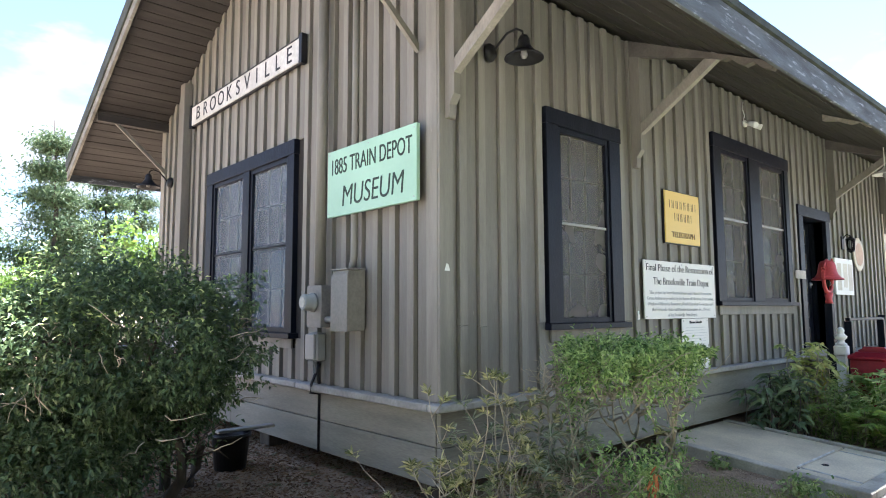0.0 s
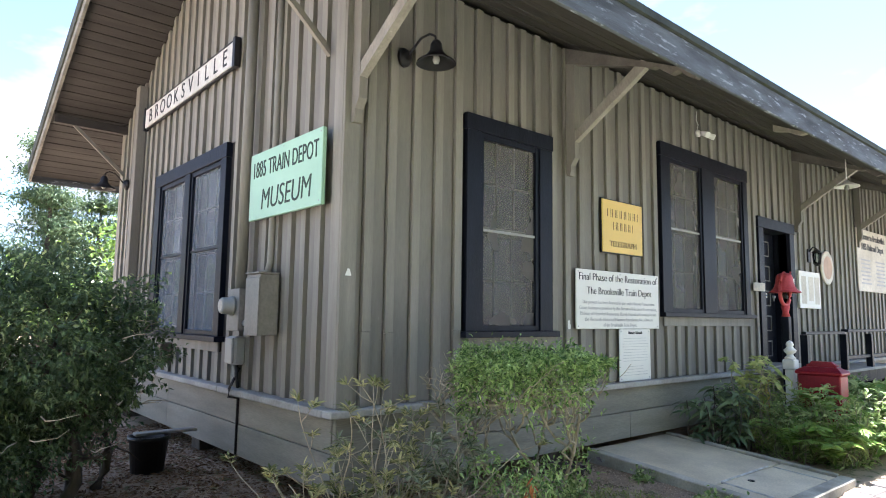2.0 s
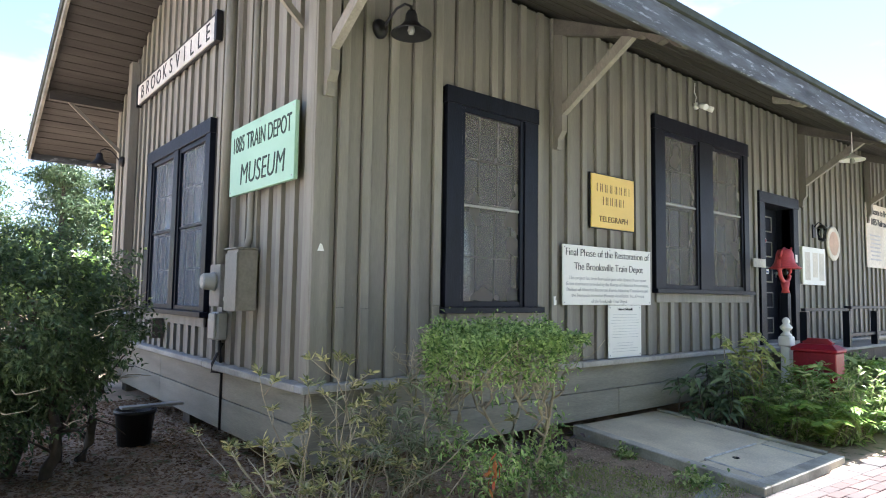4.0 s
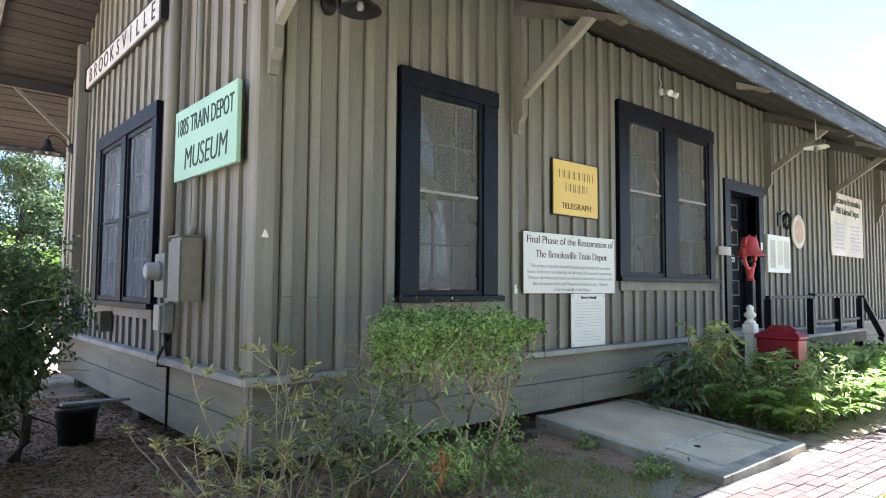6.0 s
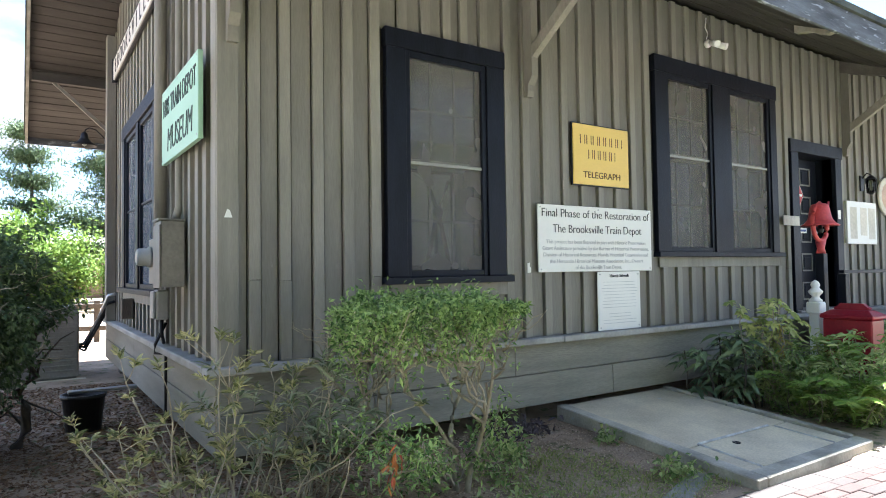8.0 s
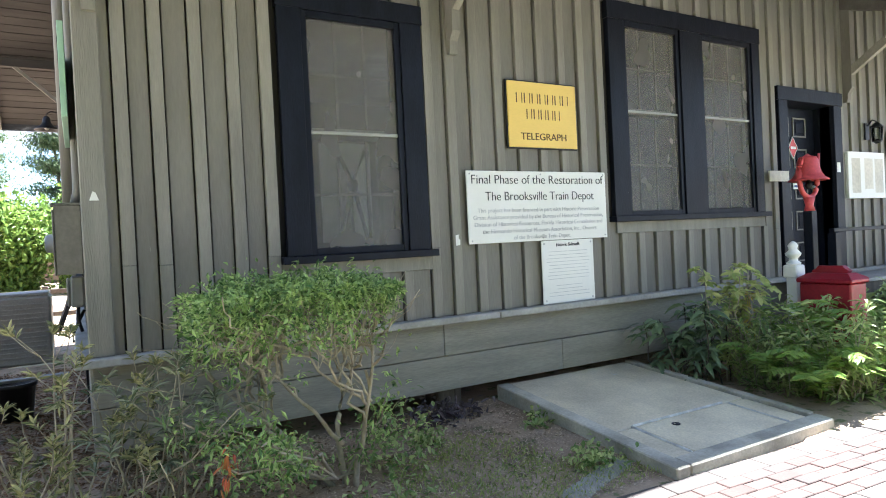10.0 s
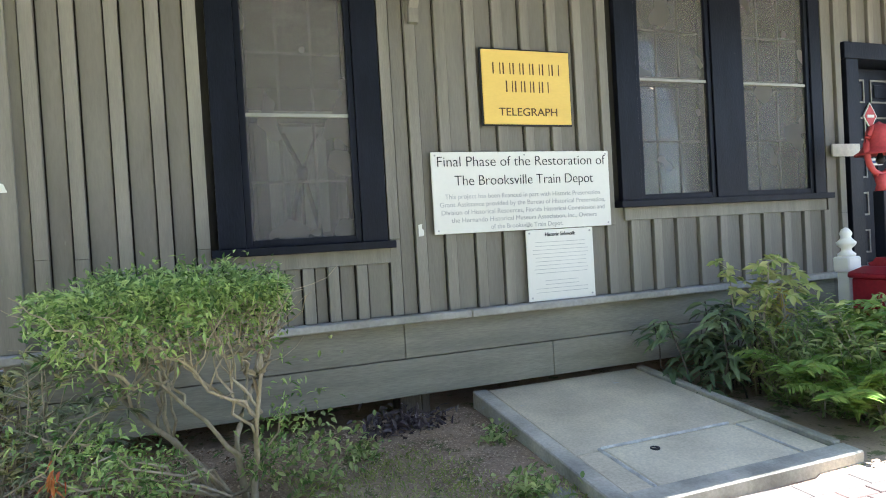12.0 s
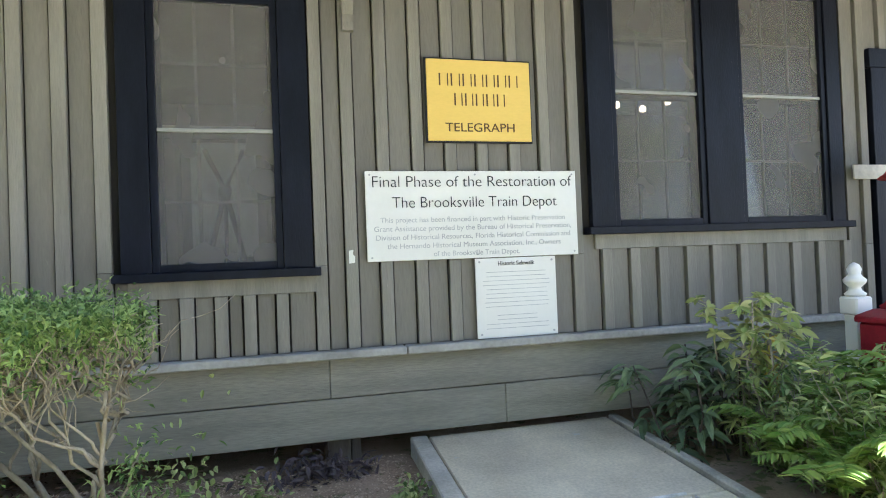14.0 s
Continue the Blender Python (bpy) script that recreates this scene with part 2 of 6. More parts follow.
def prism(bm, pts, axis, a, b):
    """A flat outline pts pulled from a to b along axis x, y or z (pts in the other two, in order)."""
    def place(p, q):
        return {"x": (q, p[0], p[1]), "y": (p[0], q, p[1]), "z": (p[0], p[1], q)}[axis]
    lo, hi = [bm.verts.new(place(p, a)) for p in pts], [bm.verts.new(place(p, b)) for p in pts]
    bm.faces.new(lo)
    bm.faces.new(hi[::-1])
    for i in range(len(pts)):
        j = (i + 1) % len(pts)
        bm.faces.new((lo[i], hi[i], hi[j], lo[j]))
    bmesh.ops.recalc_face_normals(bm, faces=bm.faces)


def tube(bm, pts, radii, sides=8, cap=True):
    """A round bar through pts; radii one number or one for each point."""
    pts = [Vector(p) for p in pts]
    if not isinstance(radii, (list, tuple)):
        radii = [radii] * len(pts)
    rings = []
    for i, p in enumerate(pts):
        d = (pts[min(i + 1, len(pts) - 1)] - pts[max(i - 1, 0)]).normalized()
        side = d.cross(Vector((0, 0, 1)) if abs(d.z) < 0.95 else Vector((1, 0, 0))).normalized()
        up = side.cross(d)
        rings.append([bm.verts.new(p + (side * math.cos(k * 2 * math.pi / sides) + up * math.sin(k * 2 * math.pi / sides)) * radii[i]) for k in range(sides)])
    for a, b in zip(rings, rings[1:]):
        for k in range(sides):
            f = bm.faces.new((a[k], a[(k + 1) % sides], b[(k + 1) % sides], b[k]))
            f.smooth = True
    if cap:
        bm.faces.new(rings[0][::-1])
        bm.faces.new(rings[-1])


def lathe(bm, profile, centre, sides=20, axis="z"):
    """Turns (radius, height) pairs round an upright line through centre."""
    rings = []
    for r, h in profile:
        ring = []
        for k in range(sides):
            a = 2 * math.pi * k / sides
            p = (r * math.cos(a), r * math.sin(a), h)
            if axis == "x":
                p = (h, p[0], p[1])
            if axis == "y":
                p = (p[0], h, p[1])
            ring.append(bm.verts.new(Vector(centre) + Vector(p)))
        rings.append(ring)
    for a, b in zip(rings, rings[1:]):
        for k in range(sides):
            bm.faces.new((a[k], a[(k + 1) % sides], b[(k + 1) % sides], b[k])).smooth = True
    bm.faces.new(rings[0][::-1])
    bm.faces.new(rings[-1])
    bmesh.ops.recalc_face_normals(bm, faces=bm.faces)


def part(name, bm, mat, parent=None, label=""):
    me = bpy.data.meshes.new(name)
    bm.to_mesh(me)
    bm.free()
    me.materials.append(mat)
    ob = new(name, me)
    if parent:
        ob.parent = parent
    if label:
        ob["label"] = label
    return ob


def boxes(name, mat, parent, *sizes, bevel=0.004, label=""):
    bm = bmesh.new()
    for s in sizes:
        box(bm, *s, bevel=bevel)
    return part(name, bm, mat, parent, label)


def thing(name, at, label, category, group="", kind=""):
    ob = new(name)
    ob.location = at
    return tagged(ob, label, category, group, kind)


def words(name, text, size, m, mat, parent=None, width=0.0, depth=0.002, shear=0.0, bold=0.0, label=""):
    """Built-in lettering, centred, in the plane of m (x along the line, y up): a mesh for each letter, or one of kind stuff for small print."""
    cu = bpy.data.curves.new(name, "FONT")
    cu.body, cu.size, cu.align_x, cu.align_y, cu.extrude, cu.shear, cu.offset = text, size, "CENTER", "CENTER", depth, shear, bold
    ob = bpy.data.objects.new(name, cu)
    scene.collection.objects.link(ob)
    bpy.context.view_layer.update()
    me = bpy.data.meshes.new_from_object(ob.evaluated_get(bpy.context.evaluated_depsgraph_get()))
    bpy.data.objects.remove(ob)
    wide = max(v.co.x for v in me.vertices) - min(v.co.x for v in me.vertices)
    sx = width / wide if width else 1.0
    xs_ = [v.co.x for v in me.vertices]
    me.transform(m @ Matrix.Diagonal((sx, 1, 1, 1)))
    if size < 0.06:
        me.materials.clear()
        me.materials.append(mat)
        out = new(name, me)
        out.parent = parent
        out["kind"] = "stuff"
        if label:
            out["label"] = label
        return
    # letters: faces whose spans along the line overlap belong together
    faces = sorted(([min(xs_[i] for i in p.vertices), max(xs_[i] for i in p.vertices), list(p.vertices)] for p in me.polygons), key=lambda f: f[0])
    groups = []
    for lo, hi, idx in faces:
        if groups and lo < groups[-1][0] - 0.0005:
            groups[-1][0] = max(groups[-1][0], hi)
            groups[-1][1].append(idx)
        else:
            groups.append([hi, [idx]])
    for _, fs in groups:
        used = sorted({i for f in fs for i in f})
        at_ = {i: k for k, i in enumerate(used)}
        lm = bpy.data.meshes.new("letter")
        lm.from_pydata([me.vertices[i].co[:] for i in used], [], [[at_[i] for i in f] for f in fs])
        lm.materials.append(mat)
        new("letter", lm).parent = parent
    bpy.data.meshes.remove(me)


SOUTH = Matrix(((1, 0, 0, 0), (0, 0, -1, 0), (0, 1, 0, 0), (0, 0, 0, 1)))     # text plane facing -y
WEST = Matrix(((0, 0, -1, 0), (-1, 0, 0, 0), (0, 1, 0, 0), (0, 0, 0, 1)))     # text plane facing -x


def on_south(x, y, z):
    return Matrix.Translation((x, y, z)) @ SOUTH


def on_west(x, y, z):
    return Matrix.Translation((x, y, z)) @ WEST


# ---- the depot's shell ----
LEN, WID, FLOOR = 20.0, 6.2, 0.87
GX = 0.125    # the gable face stands this far in from the origin
EAVE_Y, EAVE_Z, PITCH, RAKE = -1.5, 3.62, 0.48, 0.9
RIDGE_Y = 3.0


def roof_z(y):
    """Underside of the roof boards."""
    return EAVE_Z + PITCH * (min(y, 2 * RIDGE_Y - y) - EAVE_Y)


# openings: from, to, bottom, top
W1 = (1.44, 2.35, 1.41, 3.20)
W2 = (4.53, 6.62, 1.62, 3.56)
D1 = (7.24, 8.20, 0.87, 2.92)
G1 = (2.23, 4.31, 1.33, 3.14)


def wall_pieces(length, openings):
    """Splits a wall 0..length into upright strips, each with the height spans that stay solid below z = 4.2."""
    cuts = sorted({0, length, *[o[0] for o in openings], *[o[1] for o in openings]})
    for a, b in zip(cuts, cuts[1:]):
        mid = (a + b) / 2
        holes = sorted([(o[2], o[3]) for o in openings if o[0] < mid < o[1]])
        z = FLOOR - 0.1
        for lo, hi in holes:
            if lo > z + 0.01:
                yield a, b, z, lo
            z = hi
        yield a, b, z, None


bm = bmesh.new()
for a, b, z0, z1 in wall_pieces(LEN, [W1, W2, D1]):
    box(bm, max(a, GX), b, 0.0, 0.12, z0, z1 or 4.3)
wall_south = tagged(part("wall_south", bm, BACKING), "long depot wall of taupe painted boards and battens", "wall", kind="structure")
bm = bmesh.new()
for a, b, z0, z1 in wall_pieces(WID, [G1]):
    if z1:
        box(bm, 0.0, 0.12, max(a, 0.12), b, z0, z1)
    else:
        ys = [max(a, 0.12)] + [RIDGE_Y] * (a < RIDGE_Y < b) + [b]
        prism(bm, [(ys[0], z0), (b, z0)] + [(y, roof_z(y) - 0.01) for y in reversed(ys)], "x", 0.0, 0.12)
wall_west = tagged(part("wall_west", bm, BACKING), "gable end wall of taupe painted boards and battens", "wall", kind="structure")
wall_west.location.x = GX
bm = bmesh.new()
box(bm, 0.12 + GX, LEN, WID - 0.12, WID, FLOOR - 0.1, 4.3)
tagged(part("wall_north", bm, PAINT), "plain taupe painted rear wall", "wall", kind="structure")
bm = bmesh.new()
prism(bm, [(0.12, FLOOR - 0.1), (WID - 0.12, FLOOR - 0.1), (WID - 0.12, roof_z(WID) - 0.02), (RIDGE_Y, roof_z(RIDGE_Y) - 0.02), (0.12, roof_z(0) - 0.02)], "x", LEN - 0.12, LEN)
tagged(part("wall_east", bm, PAINT), "plain taupe painted end wall", "wall", kind="structure")
bm = bmesh.new()
box(bm, GX, LEN, 0.0, WID, FLOOR - 0.16, FLOOR - 0.1)
tagged(part("floor", bm, INT_FLOOR), "dark wooden floor boards inside", "floor", kind="structure")
bm = bmesh.new()
box(bm, 0.12 + GX, LEN - 0.12, 0.12, WID - 0.12, 3.95, 4.0)
tagged(part("ceiling", bm, INTERIOR), "plain pale ceiling inside", "ceiling", kind="structure")

# roof: boards seen from below, shingles above, fascia and rake boards
roof = thing("roof", (0, 0, 0), "gabled roof with brown plank soffit and mossy shingles", "roof", kind="structure")
slope_len = math.hypot(RIDGE_Y - EAVE_Y, PITCH * (RIDGE_Y - EAVE_Y))
ang = math.atan(PITCH)
PLANK = 0.145
bm = bmesh.new()
box(bm, -RAKE + 0.03, LEN + RAKE - 0.03, 0.004, PLANK - 0.004, 0, 0.02, bevel=0.003)
plank_mesh = bpy.data.meshes.new("soffit_plank")
bm.to_mesh(plank_mesh)
bm.free()
plank_mesh.materials.append(SOFFIT)
for side in (0, 1):
    for i in range(int(slope_len / PLANK)):
        ob = new("soffit_plank", plank_mesh)
        ob.parent = roof
        m = Matrix.Translation((0, EAVE_Y, EAVE_Z)) @ Matrix.Rotation(ang, 4, "X") @ Matrix.Translation((0, i * PLANK, 0.002 * math.sin(i * 2.3)))
        if side:
            m = Matrix.Translation((LEN, 2 * RIDGE_Y, 0)) @ Matrix.Rotation(math.pi, 4, "Z") @ m
        ob.matrix_basis = m
for side in (0, 1):
    bm = bmesh.new()
    pts = [(EAVE_Y - 0.06, EAVE_Z + 0.20), (RIDGE_Y, roof_z(RIDGE_Y) + 0.23), (RIDGE_Y, roof_z(RIDGE_Y) + 0.03), (EAVE_Y - 0.002, EAVE_Z + 0.03), (EAVE_Y - 0.002, EAVE_Z + 0.14), (EAVE_Y - 0.06, EAVE_Z + 0.14)]
    if side:
        pts = [(2 * RIDGE_Y - y, z) for y, z in pts]
    prism(bm, pts, "x", -RAKE - 0.03, LEN + RAKE + 0.03)
    part("shingle_layer", bm, SHINGLE, roof, "dark mossy asphalt shingles")
    bm = bmesh.new()
    y0, y1 = (EAVE_Y - 0.035, EAVE_Y - 0.002) if not side else (2 * RIDGE_Y - EAVE_Y + 0.002, 2 * RIDGE_Y - EAVE_Y + 0.035)
    box(bm, -RAKE, LEN + RAKE, y0, y1, EAVE_Z - 0.10, EAVE_Z + 0.135, bevel=0.004)
    part("fascia_board", bm, FASCIA, roof, "peeling blue-grey fascia board")
    for x0, x1 in ((-RAKE - 0.01, -RAKE + 0.025), (LEN + RAKE - 0.025, LEN + RAKE + 0.01)):
        bm = bmesh.new()
        pts = [(EAVE_Y, EAVE_Z - 0.10), (RIDGE_Y, roof_z(RIDGE_Y) - 0.10), (RIDGE_Y, roof_z(RIDGE_Y) + 0.12), (EAVE_Y, EAVE_Z + 0.12)]
        if side:
            pts = [(2 * RIDGE_Y - y, z) for y, z in pts]
        prism(bm, pts, "x", x0, x1)
        part("rake_board", bm, RAKE_PAINT, roof, "weathered rake board")

# boards and battens, each a piece of its own
random.seed(5)


def spans(z0, z1, a, b, holes):
    """Height spans of a strip a..b that stay clear of the openings' casings."""
    out, z = [], z0
    for o in sorted(holes, key=lambda h: h[2]):
        if o[0] < b - 0.005 and o[1] > a + 0.005:
            if o[2] > z + 0.03:
                out.append((z, o[2]))
            z = o[3]
    if z < z1 - 0.03:
        out.append((z, z1))
    return out


south_holes = [(1.32, 2.43, 1.36, 3.29), (4.45, 6.73, 1.57, 3.65), (7.08, 8.36, 0.80, 3.05)]
battens_s = [0.32, 0.53, 0.77, 1.0, 1.22, 1.46, 1.67, 1.87, 2.04, 2.24, 2.49, 2.69, 2.92, 3.16, 3.39, 3.62, 3.86, 4.09, 4.32, 4.55, 4.78, 5.02, 5.26, 5.49, 5.74, 5.99, 6.24, 6.49, 6.75, 6.98]
while battens_s[-1] < LEN - 0.3:
    battens_s.append(battens_s[-1] + 0.236)
edges_s = [GX + 0.05] + battens_s + [LEN]


def strip(name, lo, hi, z0, z1, out, wall, plane, mat, jag=0.0):
    """One upright board on the long (south) or gable (west) wall; out: how far it stands proud."""
    bm = bmesh.new()
    if plane == "south":
        box(bm, lo, hi, -out, -0.001, z0, z1, bevel=0.003)
    else:
        top0, top1 = (z1, z1) if z1 < 4.0 else (roof_z(lo) - 0.012, roof_z(hi) - 0.012)
        prism(bm, [(lo, z0), (hi, z0), (hi, top1), (lo, top0)], "x", -out, -0.001)
    return part(name, bm, mat, wall)


GROOVE = 0.049    # boards stop short of the middle of each batten: the near-black backing draws a shadow line beside it
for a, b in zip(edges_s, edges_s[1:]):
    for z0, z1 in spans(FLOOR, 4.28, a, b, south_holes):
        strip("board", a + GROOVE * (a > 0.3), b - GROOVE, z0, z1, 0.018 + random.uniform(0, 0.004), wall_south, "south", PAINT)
for x in battens_s:
    wdt = random.uniform(0.035, 0.041)
    for z0, z1 in spans(FLOOR, 4.28, x - wdt, x + wdt, south_holes):
        top = z1 - 0.11 if z1 in (1.36, 1.57) else z1
        if z0 == FLOOR and z1 > 3 and random.random() < 0.6:
            cut = 1.42 + random.uniform(-0.02, 0.03)
            strip("batten", x - wdt, x + wdt, z0, cut - 0.0015, 0.044 + random.uniform(0, 0.006), wall_south, "south", PAINT_BATTEN)
            z0 = cut
        strip("batten", x - wdt, x + wdt, z0, top, 0.044 + random.uniform(0, 0.006), wall_south, "south", PAINT_BATTEN)
gable_holes = [(2.14, 4.40, 1.26, 3.23)]
battens_w, y = [0.30], 0.30
while y < WID - 0.45:
    y += 0.236 + random.uniform(-0.012, 0.012)
    battens_w.append(y)
edges_w = [0.06] + battens_w + [WID - 0.07]
for a, b in zip(edges_w, edges_w[1:]):
    for z0, z1 in spans(FLOOR, 4.5, a, b, gable_holes):
        strip("board", a + GROOVE * (a > 0.2), b - 0.070, z0, z1, 0.018 + random.uniform(0, 0.004), wall_west, "west", PAINT)
for y in battens_w:
    wdt = random.uniform(0.035, 0.041)
    for z0, z1 in spans(FLOOR, 4.5, y - wdt, y + wdt, gable_holes):
        top = z1 - 0.10 if z1 == 1.26 else z1
        strip("batten", y - wdt, y + wdt, z0, top, 0.040 + random.uniform(0, 0.006), wall_west, "west", PAINT_BATTEN)
# corner boards
boxes("corner_board", PAINT_BATTEN, wall_south, (GX - 0.048, GX + 0.09, -0.05, -0.026, FLOOR, 4.28))
boxes("corner_board", PAINT_BATTEN, wall_west, (-0.05, -0.026, -0.025, 0.10, FLOOR, 4.28))
boxes("corner_board", PAINT_BATTEN, wall_west, (-0.05, -0.001, WID - 0.13, WID + 0.03, FLOOR, 4.28))
# trim under the window sills
boxes("apron", PAINT_BATTEN, wall_south, (1.34, 2.46, -0.043, -0.0225, 1.25, 1.358))
boxes("apron", PAINT_BATTEN, wall_south, (4.46, 6.75, -0.043, -0.0225, 1.46, 1.568))
boxes("apron", PAINT_BATTEN, wall_west, (-0.043, -0.022, 2.15, 4.39, 1.16, 1.258))
# ledge and skirt boards round the foot
random.seed(9)
for x0, x1 in ((GX - 0.13, 3.02), (3.025, 7.6), (7.605, 13.5), (13.505, LEN)):
    boxes("ledge_board", LEDGE, wall_south, (x0, x1, -0.125, 0.0, 0.815 + random.uniform(-0.004, 0.004), 0.868), bevel=0.008)
for y0, y1 in ((0.003, 1.9), (1.91, 4.3), (4.305, WID)):
    boxes("ledge_board", LEDGE, wall_west, (-0.13, 0.0, y0, y1, 0.815 + random.uniform(-0.004, 0.004), 0.868), bevel=0.008)
for z0, z1, cuts in ((0.558, 0.813, (GX - 0.04, 2.52, 6.8, 12, LEN)), (0.285, 0.552, (GX - 0.04, 3.72, 8.1, 13, LEN))):
    for x0, x1 in zip(cuts, cuts[1:]):
        boxes("skirt_board", PAINT_SKIRT, wall_south, (x0 + 0.001, x1 - 0.001, -0.045 - random.uniform(0, 0.006), 0.0, z0, z1), bevel=0.005)
for z0, z1, cuts in ((0.558, 0.813, (0.002, 1.59, 3.5, WID)), (0.285, 0.552, (0.002, 1.59, 3.5, WID))):
    for y0, y1 in zip(cuts, cuts[1:]):
        boxes("skirt_board", PAINT_SKIRT, wall_west, (-0.045 - random.uniform(0, 0.006), 0.0, y0 + 0.003, y1 - 0.003, z0, z1), bevel=0.005)
boxes("wall_post", PAINT, wall_west, (-0.16, -0.046, 5.03, 5.19, FLOOR, 4.6), bevel=0.006)


# ---- windows and door ----
def sash_window(name, plane, lo, hi, z0, z1, panes, casing, sill, label, mesh=SCREEN, bar=None):
    """A double-hung window: navy casing, sill, and for each (lo, hi) pane two sashes behind an insect screen."""
    w = thing(name, (0, 0, 0), label, "window", kind="structure")

    def put(n, mat, a, b, out0, out1, c, d, parent=w, bevel=0.003, lab=""):
        s = (a, b, -out1, -out0, c, d) if plane == "south" else (-out1, -out0, a, b, c, d)
        return boxes(n, mat, parent, s, bevel=bevel, label=lab)

    put("sill", NAVY, lo - 0.045, hi + 0.045, -0.02, 0.105, z0 - 0.052, z0, lab="dark painted projecting sill")
    put("casing", NAVY, lo, panes[0][0] - 0.045, -0.06, 0.055, z0, z1 - casing)
    put("casing", NAVY, panes[-1][1] + 0.045, hi, -0.06, 0.055, z0, z1 - casing)
    put("casing", NAVY, lo - 0.01, hi + 0.01, -0.06, 0.062, z1 - casing, z1)
    for (a0, a1), (b0, b1) in zip(panes, panes[1:]):
        put("mullion", NAVY, a1 + 0.045, b0 - 0.045, -0.06, 0.055, z0, z1 - casing)
    meet = z0 + (z1 - casing - z0) * sill
    for a, b in panes:
        top, bot = z1 - casing, z0
        sf = put("screen_frame", NAVY, a - 0.043, a, 0.0, 0.038, bot, top)
        put("stile", NAVY, b, b + 0.043, 0.0, 0.038, bot, top, sf)
        put("rail", NAVY, a, b, 0.0, 0.036, top - 0.05, top, sf)
        put("rail", NAVY, a, b, 0.0, 0.036, bot, bot + 0.05, sf)
        put("screen_bar", bar or PVC, a, b, 0.012, 0.026, meet - 0.012, meet + 0.012, sf, lab="pale worn screen bar")
        bm = bmesh.new()
        q = [(a, bot + 0.05), (b, bot + 0.05), (b, top - 0.05), (a, top - 0.05)]
        bm.faces.new([bm.verts.new((u, -0.008, v) if plane == "south" else (-0.008, u, v)) for u, v in q])
        part("insect_screen", bm, mesh, sf, "grey insect screen")
        for k, (c, d, dep) in enumerate(((bot, meet, 0.055), (meet, top, 0.025))):
            sash = put("sash", NAVY, a - 0.04, a + 0.025, -dep - 0.03, -dep, c, d)
            put("stile", NAVY, b - 0.025, b + 0.04, -dep - 0.03, -dep, c, d, sash)
            put("rail", (bar or CREAM) if k else NAVY, a + 0.025, b - 0.025, -dep - 0.03, -dep, c, c + 0.04, sash)
            put("rail", NAVY, a + 0.025, b - 0.025, -dep - 0.03, -dep, d - 0.04, d, sash)
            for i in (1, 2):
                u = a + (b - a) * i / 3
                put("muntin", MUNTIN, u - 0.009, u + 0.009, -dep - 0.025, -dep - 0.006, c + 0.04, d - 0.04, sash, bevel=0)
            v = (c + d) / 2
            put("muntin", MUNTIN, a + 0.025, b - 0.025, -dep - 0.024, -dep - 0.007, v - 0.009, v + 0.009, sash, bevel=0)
            g = put("pane", GLASS, a, b, -dep - 0.017, -dep - 0.013, c + 0.02, d - 0.02, sash, bevel=0)
            g.visible_shadow = False
    return w


sash_window("window_1", "south", 1.31, 2.44, 1.41, 3.30, [(1.525, 2.215)], 0.145, 0.505, "tall double-hung window with dark navy casing and screen")
sash_window("window_2", "south", 4.44, 6.74, 1.62, 3.66, [(4.68, 5.39), (5.80, 6.56)], 0.17, 0.54, "paired double-hung windows with dark navy casing")
sash_window("window_3", "west", 2.14, 4.40, 1.31, 3.24, [(2.32, 3.12), (3.37, 4.18)], 0.15, 0.5, "paired gable windows with navy casing and screens", SCREEN_THIN, NAVY).location.x = GX

door = thing("door_1", (0, 0, 0), "dark navy panelled door in a deep navy frame", "door", kind="structure")
boxes("casing", NAVY, door, (7.07, 7.24, -0.055, 0.30, FLOOR, 2.90))
boxes("casing", NAVY, door, (8.20, 8.37, -0.055, 0.30, FLOOR, 2.90))
boxes("casing", NAVY, door, (7.05, 8.39, -0.062, 0.30, 2.90, 3.06))
boxes("threshold", LEDGE, door, (7.10, 8.34, -0.10, 0.30, FLOOR + 0.001, FLOOR + 0.03))
leaf = boxes("door_leaf", NAVY, door, (7.245, 8.195, 0.20, 0.245, FLOOR + 0.035, 2.89))
for i in range(5):
    z = 1.0 + i * 0.384
    for x0, x1 in ((7.38, 7.65), (7.74, 8.01)):
        boxes("panel_moulding", BOXGREY, leaf, (x0, x1, 0.190, 0.199, z, z + 0.018), (x0, x1, 0.190, 0.199, z + 0.222, z + 0.24),
              (x0, x0 + 0.018, 0.190, 0.199, z + 0.018, z + 0.222), (x1 - 0.018, x1, 0.190, 0.199, z + 0.018, z + 0.222), bevel=0, label="worn pale panel edge")
        boxes("panel", NAVY, leaf, (x0 + 0.05, x1 - 0.05, 0.188, 0.199, z + 0.05, z + 0.19), bevel=0.006)
bm = bmesh.new()
lathe(bm, [(0.012, 0), (0.012, 0.04), (0.03, 0.05), (0.034, 0.07), (0.02, 0.09)], (8.12, 0.19, 1.85), 12)
part("knob", bm, STEEL, leaf, "small metal knob")


